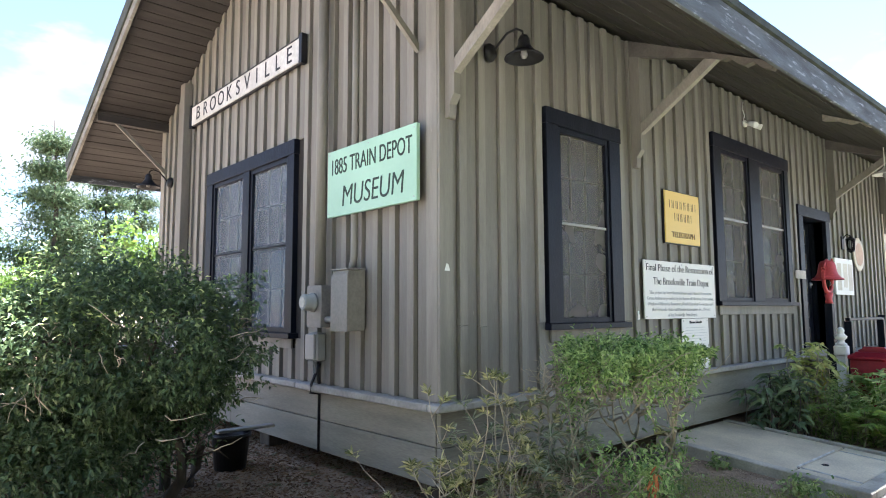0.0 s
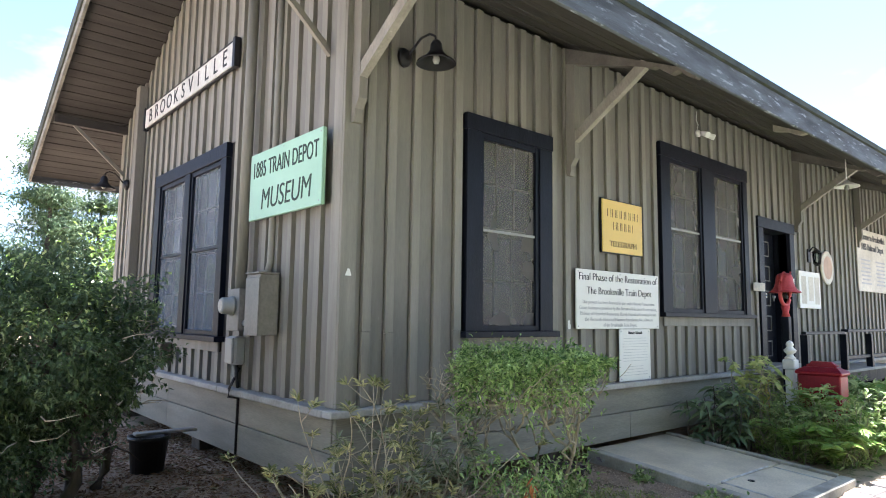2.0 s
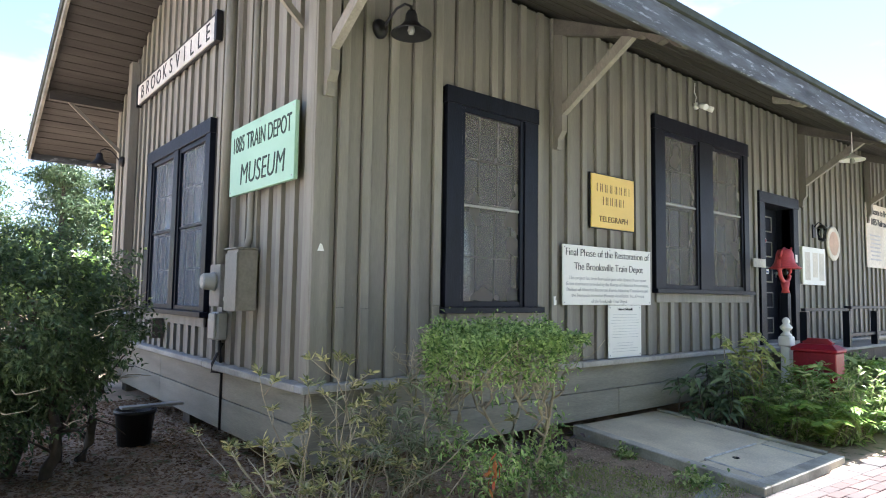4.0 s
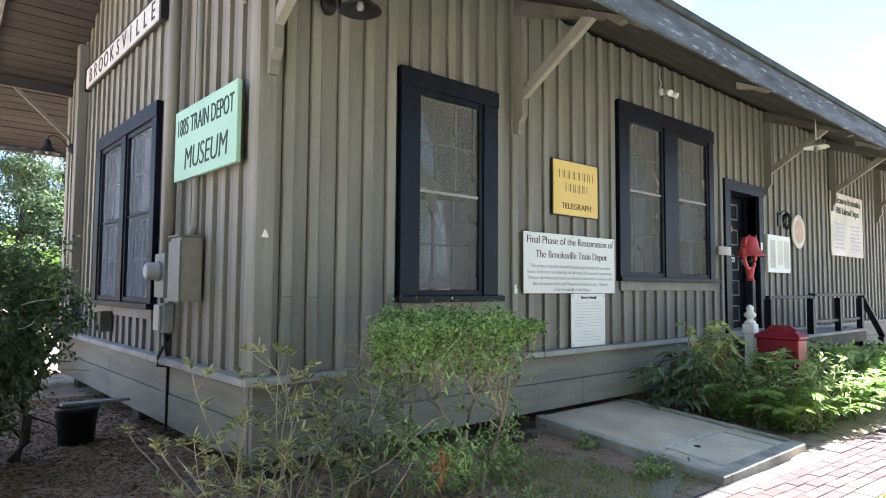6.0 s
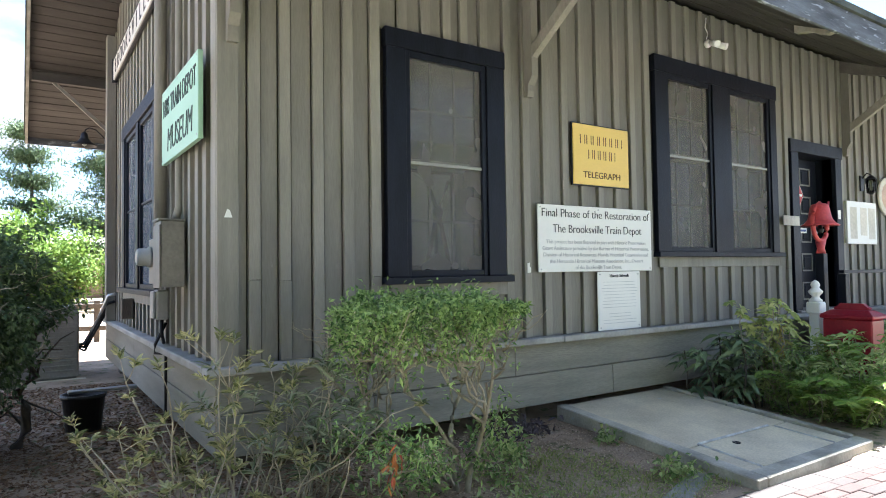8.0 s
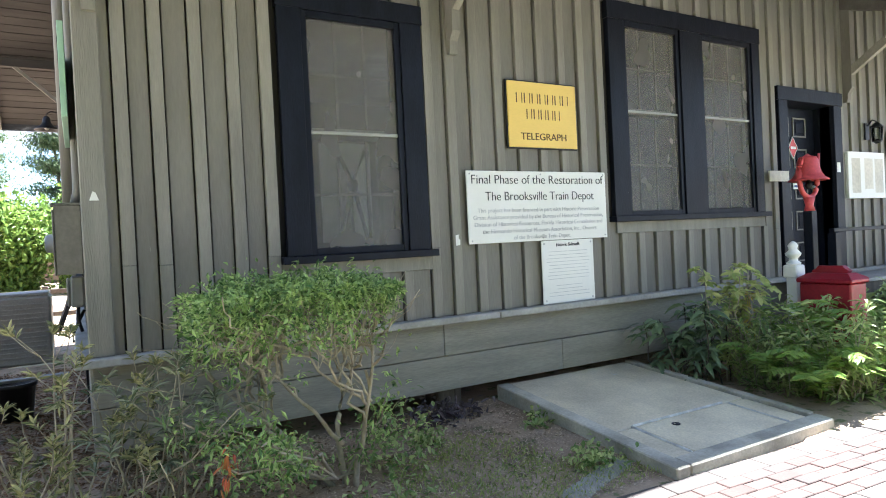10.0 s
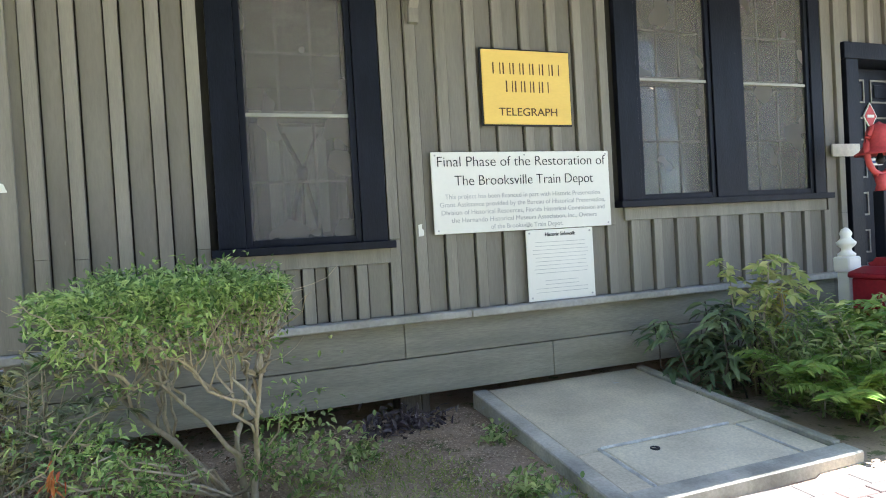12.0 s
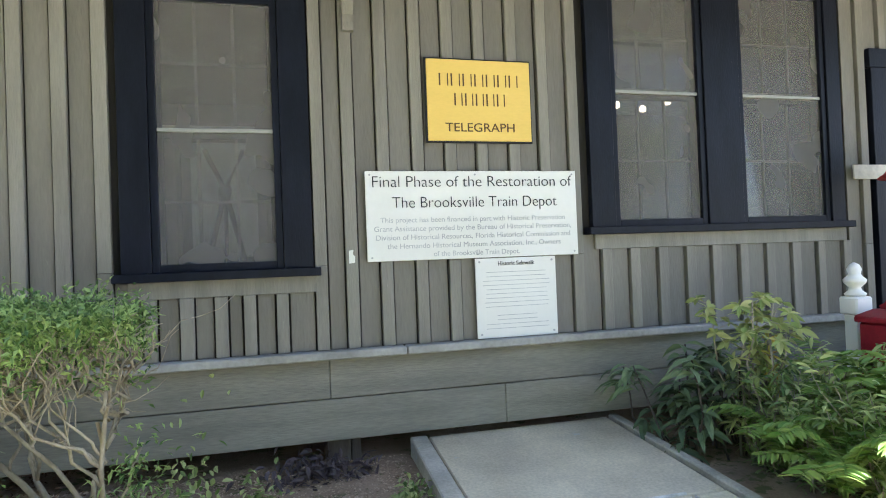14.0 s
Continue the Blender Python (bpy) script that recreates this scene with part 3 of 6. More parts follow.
# ---- roof brackets ----
def bracket(x):
    """A wall post with a shaped foot, a slanting brace, and a rafter tail with a scrolled end."""
    b = thing("roof_bracket", (x, 0, 0), "painted timber eave bracket with slanting brace", "roof bracket", "eave brackets")
    bm = bmesh.new()
    prism(bm, [(-0.043, 2.95), (-0.09, 2.95), (-0.10, 3.0), (-0.10, 3.05), (-0.15, 3.12), (-0.15, 3.24), (-0.15, 4.22), (-0.043, 4.27)], "x", -0.036, 0.036)
    part("wall_post", bm, PAINT, b)
    bm = bmesh.new()
    prism(bm, [(-0.15, 3.28), (-0.15, 3.39), (-0.90, 3.90), (-0.99, 3.84)], "x", -0.032, 0.032)
    part("brace", bm, BRACE, b)
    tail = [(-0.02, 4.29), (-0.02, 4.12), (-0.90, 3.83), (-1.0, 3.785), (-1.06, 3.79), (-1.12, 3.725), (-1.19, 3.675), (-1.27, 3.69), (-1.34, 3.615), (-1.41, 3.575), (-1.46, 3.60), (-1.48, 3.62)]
    # darker than the brace, with the eave's shade put into its paint
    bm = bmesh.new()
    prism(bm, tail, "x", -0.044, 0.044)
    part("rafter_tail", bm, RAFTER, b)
    return b


first = bracket(0.17)
for x in (2.71, 8.48, 11.4, 14.3, 17.2):
    copy_thing(first, pose(x, 0, 0))
for x in (5.6, 9.9, 12.9):
    t = thing("rafter_tail", (x, 0, 0), "painted rafter tail with scrolled end under eave", "rafter", "rafter tails")
    bm = bmesh.new()
    prism(bm, [(-0.90, 3.90), (-0.90, 3.82), (-1.06, 3.785), (-1.12, 3.745), (-1.20, 3.71), (-1.27, 3.72), (-1.34, 3.655), (-1.42, 3.62), (-1.46, 3.635)], "x", -0.04, 0.04)
    part("scroll", bm, BRACE, t)
for y in (0.20, 6.08):
    g = thing("gable_bracket", (GX, y, 0), "slim painted timber brace under the gable overhang", "roof bracket", "gable brackets")
    bm = bmesh.new()
    prism(bm, [(-0.05, 3.52), (-0.05, 3.59), (-0.70, 4.17), (-0.76, 4.17)], "y", -0.018, 0.018)
    part("brace", bm, PAINT, g)
    boxes("lookout", SOFFIT, g, (-0.97, -0.02, -0.035, 0.035, 4.15, 4.27))

# ---- ground ----
def path_edge(x):
    return -1.80 - 0.06 * (x - 2.6)


def ground_z(x, y):
    z = 0.115 - 0.0575 * max(0.0, min(2.0, -y)) - (0.07 if y < path_edge(x) - 0.06 and x > -1.0 else 0.0)
    return z + 0.02 * noise.noise(Vector((x * 0.9, y * 0.9, 0))) * (1 if y > -1.6 else 0.3)


bm = bmesh.new()
xs = sorted({round(-4 + 0.12 * i, 3) for i in range(150)} | {-2500, -900, -300, -120, -60, -30, -18, -12, -8, -6, 16, 20, 26, 36, 60, 120, 300, 900, 2500})
ys = sorted({round(-4 + 0.12 * i, 3) for i in range(90)} | {-2500, -900, -300, -120, -60, -30, -18, -12, -8, -6, 8, 12, 18, 26, 40, 60, 120, 300, 900, 2500})
grid = [[bm.verts.new((x, y, ground_z(x, y))) for x in xs] for y in ys]
for r0, r1 in zip(grid, grid[1:]):
    for i in range(len(xs) - 1):
        bm.faces.new((r0[i], r0[i + 1], r1[i + 1], r1[i])).smooth = True
GROUND = material("soil_and_grass", (0.40, 0.30, 0.21), 0.95, (0.23, 0.165, 0.11), 2.5, (1, 1, 1), 55, 0.9, (0.13, 0.135, 0.055), 0.55)
ground = tagged(part("ground", bm, GROUND), "dark mulch and soil with thin patchy grass", "ground", kind="structure")


# concrete ramp beside the wall
ramp = thing("concrete_ramp", (0, 0, 0), "worn concrete ramp slab with raised kerb edges", "ramp")
def slab(name, mat, outline, top0, top1, thick, label=""):
    """A sloping slab: outline of (x, y), its top at height top0 where y = 0 and top1 where y = -1.85."""
    bm = bmesh.new()
    hi = [bm.verts.new((x, y, top0 + (top1 - top0) * y / -1.85)) for x, y in outline]
    lo = [bm.verts.new((v.co.x, v.co.y, v.co.z - thick)) for v in hi]
    bm.faces.new(hi)
    bm.faces.new(lo[::-1])
    for i in range(len(hi)):
        j = (i + 1) % len(hi)
        bm.faces.new((hi[i], lo[i], lo[j], hi[j]))
    bmesh.ops.recalc_face_normals(bm, faces=bm.faces)
    bmesh.ops.bevel(bm, geom=bm.edges[:], offset=0.008, segments=1, affect="EDGES")
    return part(name, bm, mat, ramp, label)


slab("slab", CONCRETE, [(3.176, 0.02), (3.150, -1.215), (4.545, -1.215), (4.52, 0.02)], 0.225, 0.055, 0.1)
slab("slab", CONCRETE, [(3.150, -1.232), (3.135, -1.72), (3.33, -1.72), (3.33, -1.232)], 0.223, 0.058, 0.1)
slab("hatch_slab", CONCRETE, [(3.34, -1.232), (3.34, -1.72), (4.33, -1.72), (4.31, -1.232)], 0.225, 0.061, 0.1, "square concrete hatch with an iron ring")
slab("slab", CONCRETE, [(4.32, -1.232), (4.34, -1.72), (4.555, -1.72), (4.545, -1.232)], 0.223, 0.058, 0.1)
slab("kerb", CURB, [(3.045, 0.02), (3.0, -1.865), (3.12, -1.865), (3.160, 0.02)], 0.238, 0.078, 0.15, "grey weathered kerb")
slab("kerb", CURB, [(3.128, -1.732), (3.124, -1.865), (4.64, -1.865), (4.635, -1.732)], 0.232, 0.075, 0.14, "grey weathered kerb")
slab("kerb", CURB, [(4.535, 0.02), (4.57, -1.725), (4.635, -1.725), (4.605, 0.02)], 0.245, 0.085, 0.14, "grey weathered kerb")
MORTAR = material("pale_mortar", (0.72, 0.70, 0.63), 0.9, (0.42, 0.40, 0.35), 9, (1, 1, 1), 60, 0.5)
slab("mortar_ridge", MORTAR, [(3.33, -1.195), (3.33, -1.214), (4.31, -1.214), (4.31, -1.195)], 0.233, 0.063, 0.02, "pale cracked mortar ridge")
slab("mortar_ridge", MORTAR, [(3.305, -1.21), (3.305, -1.718), (3.329, -1.718), (3.329, -1.21)], 0.233, 0.068, 0.02, "pale cracked mortar ridge")
slab("mortar_ridge", MORTAR, [(4.325, -1.24), (4.345, -1.718), (4.357, -1.718), (4.337, -1.24)], 0.230, 0.065, 0.02, "pale cracked mortar ridge")
bm = bmesh.new()
lathe(bm, [(0.03, 0), (0.03, 0.008), (0.018, 0.008), (0.018, 0.003)], (3.62, -1.34, 0.104), 14)
part("lifting_ring", bm, IRON, ramp, "small rusty iron ring")

# ---- signs ----
def sign(name, plane, a, b, z0, z1, out0, out1, mat, label, edge=None):
    """A flat board a..b along the wall; edge: a frame of another paint a little behind its face."""
    s = thing(name, (0, 0, 0), label, "sign")

    def put(n, m, a, b, o0, o1, c, d, bevel=0.003, lab=""):
        return boxes(n, m, s, (a, b, -o1, -o0, c, d) if plane == "south" else (-o1, -o0, a, b, c, d), bevel=bevel, label=lab)
    put("board", mat, a, b, out0, out1, z0, z1)
    if edge:
        put("backing_frame", edge, a - 0.012, b + 0.012, out0, out1 - 0.012, z0 - 0.012, z1 + 0.012, lab="black edge behind the board")
    return s, put


s, put = sign("museum_sign", "west", 0.12, 1.38, 2.345, 2.935, 0.09, 0.125, GREEN, "mint green wooden sign with dark hand-cut lettering")
words("lettering", "1885 TRAIN DEPOT", 0.20, on_west(-0.127, 0.75, 2.775), INK_GREEN, s, 1.13, label="dark green painted words")
words("lettering", "MUSEUM", 0.26, on_west(-0.127, 0.71, 2.50), INK_GREEN, s, 0.86, shear=0.12, bold=-0.002, label="dark green slanted word")
for y, z in ((0.15, 2.905), (1.35, 2.905), (0.15, 2.375), (1.35, 2.375), (0.75, 2.905)):
    bm = bmesh.new()
    lathe(bm, [(0.006, 0), (0.006, -0.003)], (-0.125, y, z), 8, "x")
    part("screw", bm, STEEL, s)
s.location.x = GX

s, put = sign("station_sign", "west", 1.98, 4.90, 3.98, 4.225, 0.05, 0.10, OLD_WHITE, "long weathered white station board with black ends", BLACK)
put("end_cap", BLACK, 1.92, 1.98, 0.05, 0.115, 3.95, 4.255)
put("end_cap", BLACK, 4.90, 4.945, 0.05, 0.115, 3.95, 4.255)
put("edging", BLACK, 1.98, 4.90, 0.10, 0.11, 4.22, 4.235)
for i, c in enumerate("BROOKSVILLE"):
    words("letter", c, 0.25, on_west(-0.102, 4.67 - i * 0.247, 4.10), INK, s)
s.location.x = GX

s, put = sign("telegraph_sign", "south", 3.23, 3.98, 2.235, 2.795, 0.045, 0.075, YELLOW, "yellow telegraph office sign with black edge", BLACK)
for n, zc, x0, x1, h in ((7, 2.655, 3.31, 3.90, 0.085), (5, 2.52, 3.415, 3.80, 0.085)):
    step = (x1 - x0) / n
    for i in range(n):
        a0, a1 = x0 + i * step + 0.006, x0 + (i + 1) * step - 0.012
        put("letter_bar", INK_BROWN, a0, a0 + 0.011, 0.0755, 0.0765, zc - h / 2, zc + h / 2, bevel=0)
        put("letter_bar", INK_BROWN, a1 - 0.008, a1, 0.0755, 0.0765, zc - h / 2, zc + h / 2, bevel=0)
words("lettering", "TELEGRAPH", 0.085, on_south(3.605, -0.0765, 2.325), INK_BROWN, s, 0.50, label="brown painted word")

s, put = sign("restoration_sign", "south", 2.79, 4.31, 1.43, 2.03, 0.048, 0.062, WHITE, "white board with black lettering on the depot restoration")
words("lettering", "Final Phase of the Restoration of", 0.108, on_south(3.55, -0.064, 1.955), INK, s, 1.44, bold=-0.0015)
words("lettering", "The Brooksville Train Depot", 0.108, on_south(3.56, -0.064, 1.815), INK, s, 1.19, bold=-0.0015)
for i, (t, w_) in enumerate((("This project has been financed in part with Historic Preservation", 1.33), ("Grant Assistance provided by the Bureau of Historical Preservation,", 1.42),
                            ("Division of Historical Resources, Florida Historical Commission and", 1.40), ("the Hernando Historical Museum Association, Inc., Owners", 1.25),
                            ("of the Brooksville Train Depot.", 0.62))):
    words("lettering", t, 0.05, on_south(3.55, -0.0635, 1.70 - i * 0.058), INK_GREY, s, w_, depth=0.001, label="small grey words")
for x in (2.82, 3.55, 4.28):
    for z in (1.455, 2.005):
        bm = bmesh.new()
        lathe(bm, [(0.007, 0), (0.007, -0.004)], (x, -0.062, z), 8, "y")
        part("screw", bm, STEEL, s)

s, put = sign("sidewalk_notice", "south", 3.53, 4.13, 0.872, 1.425, 0.046, 0.056, WHITE, "white notice about the sidewalk with small print")
words("lettering", "Historic Sidewalk", 0.042, on_south(3.83, -0.058, 1.385), INK, s, 0.27)
random.seed(2)
for i in range(13):
    half = 0.25 - (0.10 if i in (9, 10) else random.uniform(0, 0.03))
    z = 1.325 - i * 0.03 - (0.03 if i > 8 else 0)
    put("print_line", INK_GREY, 3.83 - half, 3.83 + half, 0.0562, 0.0566, z, z + 0.0038, bevel=0)
for x in (3.56, 4.10):
    for z in (0.90, 1.40):
        bm = bmesh.new()
        lathe(bm, [(0.008, 0), (0.008, -0.004)], (x, -0.056, z), 8, "y")
        part("screw", bm, STEEL, s)

s, put = sign("welcome_sign", "south", 11.32, 13.20, 2.13, 3.33, 0.048, 0.07, CREAM, "large cream welcome board with black heading")
words("lettering", "Welcome to Brooksville's", 0.17, on_south(12.26, -0.072, 3.19), INK, s, 1.62, bold=0.004)
words("lettering", "1885 Railroad Depot", 0.17, on_south(12.26, -0.072, 2.99), INK, s, 1.35, bold=0.004)
for i in range(7):
    for x0, x1 in ((11.5, 12.1), (12.4, 13.02)):
        put("print_line", INK_GREY, x0 + 0.03 * (i % 3), x1 - 0.04 * (i % 2), 0.0702, 0.071, 2.72 - i * 0.075, 2.75 - i * 0.075, bevel=0)

s, put = sign("notice_case", "south", 8.42, 9.30, 1.75, 2.34, 0.048, 0.085, WHITE, "white framed notice case with faded papers")
for i, x in enumerate((8.50, 8.80, 9.05)):
    put("paper", CREAM, x, x + 0.2, 0.0852, 0.086, 1.82 + 0.05 * (i == 1), 2.26, bevel=0)
s = thing("oval_sign", (9.73, -0.05, 2.46), "round cream painted sign on the wall", "sign")
bm = bmesh.new()
lathe(bm, [(0.29, 0), (0.29, -0.02), (0.27, -0.026)], (0, 0, 0), 32, "y")
part("board", bm, CREAM, s)
bm = bmesh.new()
lathe(bm, [(0.20, -0.0265), (0.20, -0.028)], (0, 0, 0), 28, "y")
part("faded_emblem", bm, material("faded_orange", (0.62, 0.42, 0.30), 0.6), s, "faded orange emblem")
s, put = sign("small_plaque", "south", 6.83, 7.20, 1.96, 2.08, 0.048, 0.065, CREAM, "small worn wooden plaque beside the door")
s = thing("paper_tag", (GX + 0.02, -0.053, 1.84), "small white triangular scrap on the corner board", "tag")
bm = bmesh.new()
prism(bm, [(-0.025, -0.025), (0.028, -0.025), (0.012, 0.022), (-0.004, 0.03)], "y", -0.003, 0.0)
part("scrap", bm, WHITE, s)
s = thing("paper_tag", (2.69, -0.0505, 1.47), "small torn white label on a batten", "tag")
bm = bmesh.new()
prism(bm, [(-0.02, -0.045), (0.018, -0.04), (0.02, 0.0), (0.005, 0.015), (0.01, 0.045), (-0.02, 0.04)], "y", -0.003, 0.0)
part("scrap", bm, WHITE, s)

# ---- electrics on the gable ----
d = thing("disconnect_box", (GX - 0.046, 1.01, 1.36), "grey painted electric disconnect box with conduit", "electric box")
boxes("body", BOXGREY, d, (-0.17, 0.0, -0.12, 0.12, 0.0, 0.50), bevel=0.006)
boxes("cover", BOXGREY, d, (-0.182, -0.171, -0.128, 0.128, -0.006, 0.47), bevel=0.004)
boxes("hood", BOXGREY, d, (-0.19, 0.0, -0.13, 0.13, 0.501, 0.515), bevel=0.003)
bm = bmesh.new()
tube(bm, [(-0.04, 0.03, 0.51), (-0.014, 0.03, 0.62), (-0.014, 0.03, 1.35), (-0.014, 0.03, 1.55), (-0.014, 0.03, 3.44)], 0.03, 12)
part("conduit", bm, PAINT_BATTEN, d, "taupe painted conduit")
m_ = thing("meter_box", (GX - 0.046, 1.46, 1.38), "grey electric meter box with round glass meter", "electric box")
boxes("body", BOXGREY, m_, (-0.14, 0.0, -0.10, 0.15, 0.0, 0.37), bevel=0.006)
bm = bmesh.new()
lathe(bm, [(0.085, -0.14), (0.085, -0.165), (0.075, -0.17), (0.072, -0.235), (0.06, -0.25)], (0, 0.03, 0.22), 22, "x")
part("meter", bm, PVC, m_, "round pale meter")
bm = bmesh.new()
lathe(bm, [(0.045, -0.251), (0.045, -0.254)], (0, 0.03, 0.22), 18, "x")
part("dial", bm, CREAM, m_, "pale meter dial")
bm = bmesh.new()
tube(bm, [(-0.07, 0.04, 0.37), (-0.07, 0.04, 3.63)], 0.05, 12)
part("conduit", bm, PAINT_BATTEN, m_, "thick taupe painted conduit")
bm = bmesh.new()
tube(bm, [(-0.08, -0.10, 0.07), (-0.08, -0.325, 0.07)], 0.028, 10)
part("coupling", bm, PVC, m_)
k = thing("junction_box", (GX - 0.046, 1.58, 1.08), "small pale grey junction box with loose cables", "electric box")
boxes("body", PVC, k, (-0.10, 0.0, -0.09, 0.09, 0.0, 0.25), bevel=0.015)
boxes("cover", PVC, k, (-0.125, -0.101, -0.08, 0.08, 0.01, 0.24), bevel=0.01)
for dy, r in ((-0.03, 0.014), (0.02, 0.010), (0.05, 0.008)):
    bm = bmesh.new()
    tube(bm, [(-0.05, dy, 0.0), (-0.055, dy - 0.015, -0.10), (-0.03, dy + 0.01, -0.20)], r, 8)
    part("cable", bm, IRON if dy < 0 else PVC, k)
c = thing("ground_cable", (GX - 0.055, 1.59, 0.5), "black ground cable running down the skirt", "cable")
bm = bmesh.new()
tube(bm, [(0, 0, 0.55), (-0.085, 0, 0.37), (-0.09, 0, 0.30), (0, 0.0, 0.28), (0, 0, -0.22)], 0.013, 8)
part("wire", bm, IRON, c)
e = thing("outdoor_outlet", (GX - 0.045, 3.53, 0.98), "small brown outdoor outlet box", "electric box")
boxes("body", WOOD, e, (-0.12, 0, -0.07, 0.07, 0, 0.22), bevel=0.006)

# ---- lamps ----
def barn_lamp(at, turn, label):
    """A bell-shaped shade on a gooseneck arm from a wall plate; the arm runs along -y before the turn."""
    g = thing("barn_lamp", at, label, "lamp", "barn lamps")
    bm = bmesh.new()
    lathe(bm, [(0.075, 0.0), (0.075, -0.03), (0.05, -0.06), (0.02, -0.065)], (0, 0, 0), 18, "y")
    part("wall_plate", bm, IRON, g)
    bm = bmesh.new()
    tube(bm, [(0, -0.05, 0), (0, -0.10, 0.06), (0, -0.17, 0.13), (0, -0.25, 0.15), (0, -0.30, 0.12), (0, -0.31, 0.05)], 0.010, 8)
    part("gooseneck", bm, IRON, g)
    bm = bmesh.new()
    lathe(bm, [(0.03, 0.08), (0.045, 0.05), (0.05, 0.0), (0.09, -0.05), (0.15, -0.09), (0.155, -0.105), (0.145, -0.10), (0.085, -0.06), (0.04, -0.01)], (0, -0.31, 0), 26)
    part("shade", bm, IRON, g, "dark bell-shaped metal shade")
    bm = bmesh.new()
    lathe(bm, [(0.01, -0.02), (0.02, -0.04), (0.03, -0.075), (0.02, -0.10), (0.004, -0.108)], (0, -0.31, 0), 12)
    part("bulb", bm, CLEAR_PLASTIC, g, "unlit pale bulb")
    g.matrix_basis = Matrix.Translation(at) @ Matrix.Rotation(turn, 4, "Z")
    return g


barn_lamp((0.60, -0.045, 3.58), 0.35, "black barn lamp on a gooseneck by the corner")
barn_lamp((GX - 0.05, 5.76, 3.35), -math.pi / 2, "black barn lamp under the gable eave")
f = thing("security_camera", (5.36, -0.045, 3.93), "white twin-head security light with dangling wire", "security light")
bm = bmesh.new()
lathe(bm, [(0.045, 0), (0.045, -0.03), (0.02, -0.05)], (0, 0, 0), 14, "y")
part("base", bm, WHITE, f)
for sx in (-1, 1):
    bm = bmesh.new()
    tube(bm, [(0, -0.04, 0), (sx * 0.04, -0.08, -0.01), (sx * 0.06, -0.11, -0.03)], 0.012, 8)
    tube(bm, [(sx * 0.05, -0.09, -0.02), (sx * 0.085, -0.19, -0.07)], [0.03, 0.038], 12)
    part("head", bm, WHITE, f)
bm = bmesh.new()
tube(bm, [(0.0, 0.0, 0.04), (0.02, -0.01, 0.12), (-0.02, -0.005, 0.18), (0.01, 0.0, 0.30)], 0.006, 6)
part("wire", bm, WHITE, f)
p = thing("pendant_lamp", (7.95, -0.95, 3.49), "white enamel pendant lamp under the eave", "lamp")
bm = bmesh.new()
lathe(bm, [(0.02, 0.09), (0.04, 0.06), (0.16, 0.0), (0.165, -0.015), (0.15, -0.01), (0.03, 0.03)], (0, 0, 0), 26)
part("shade", bm, WHITE, p)
bm = bmesh.new()
lathe(bm, [(0.02, 0.02), (0.035, -0.02), (0.03, -0.05), (0.008, -0.065)], (0, 0, 0), 12)
part("bulb", bm, CLEAR_PLASTIC, p)
bm = bmesh.new()
tube(bm, [(0, 0, 0.09), (0, 0.0, 0.46)], 0.008, 6)
part("rod", bm, WHITE, p)
l_ = thing("wall_lantern", (8.95, -0.045, 2.58), "black iron wall lantern with small glass panes", "lamp")
boxes("back_plate", IRON, l_, (-0.05, 0.05, -0.02, 0, -0.08, 0.14))
bm = bmesh.new()
tube(bm, [(0, -0.02, 0.1), (0, -0.08, 0.17), (0, -0.13, 0.14)], 0.009, 8)
part("arm", bm, IRON, l_)
bm = bmesh.new()
lathe(bm, [(0.01, 0.14), (0.075, 0.08), (0.07, 0.07)], (0, -0.13, 0), 6)
lathe(bm, [(0.05, -0.12), (0.055, -0.10), (0.02, -0.14)], (0, -0.13, 0), 6)
for i in range(6):
    a = i * math.pi / 3
    tube(bm, [(0.05 * math.cos(a), -0.13 + 0.05 * math.sin(a), -0.11), (0.065 * math.cos(a), -0.13 + 0.065 * math.sin(a), 0.07)], 0.006, 5)
part("cage", bm, IRON, l_)
bm = bmesh.new()
lathe(bm, [(0.045, -0.10), (0.058, 0.065)], (0, -0.13, 0), 6)
part("glass", bm, GLASS, l_)

# ---- bell, post, red box, railing ----
b = thing("station_bell", (6.96, -0.42, 0.0), "red cast bell in a yoke on a dark post", "bell")
boxes("post", NAVY, b, (-0.05, 0.05, -0.05, 0.05, 0.0, 1.60), bevel=0.006)
bm = bmesh.new()
prof = [(0.03, 2.20), (0.085, 2.185), (0.105, 2.14), (0.115, 2.07), (0.13, 2.01), (0.16, 1.965), (0.205, 1.935), (0.20, 1.925), (0.14, 1.95), (0.10, 2.07)]
lathe(bm, prof, (0, 0, 0), 28)
part("bell_body", bm, RED, b, "faded red flared bell")
bm = bmesh.new()
arc = [(0.165 * math.cos(a), 0, 1.93 + 0.18 * math.sin(a)) for a in [math.pi * (1 + i / 12) for i in range(13)]]
tube(bm, [(-0.15, 0, 2.09), (-0.172, 0, 2.03)] + arc + [(0.172, 0, 2.03), (0.15, 0, 2.09)], 0.026, 10)
tube(bm, [(0, 0, 1.60), (0, 0, 1.66), (0, 0, 1.75)], [0.055, 0.04, 0.06], 12)
tube(bm, [(-0.16, 0, 2.07), (-0.08, 0, 2.17), (0, 0, 2.205), (0.08, 0, 2.17), (0.16, 0, 2.07)], 0.02, 10)
part("yoke", bm, RED, b, "red iron yoke")
bm = bmesh.new()
tube(bm, [(0.16, 0, 2.06), (0.205, 0, 2.11), (0.215, 0, 2.23)], 0.014, 8)
part("lever", bm, RED, b)
bm = bmesh.new()
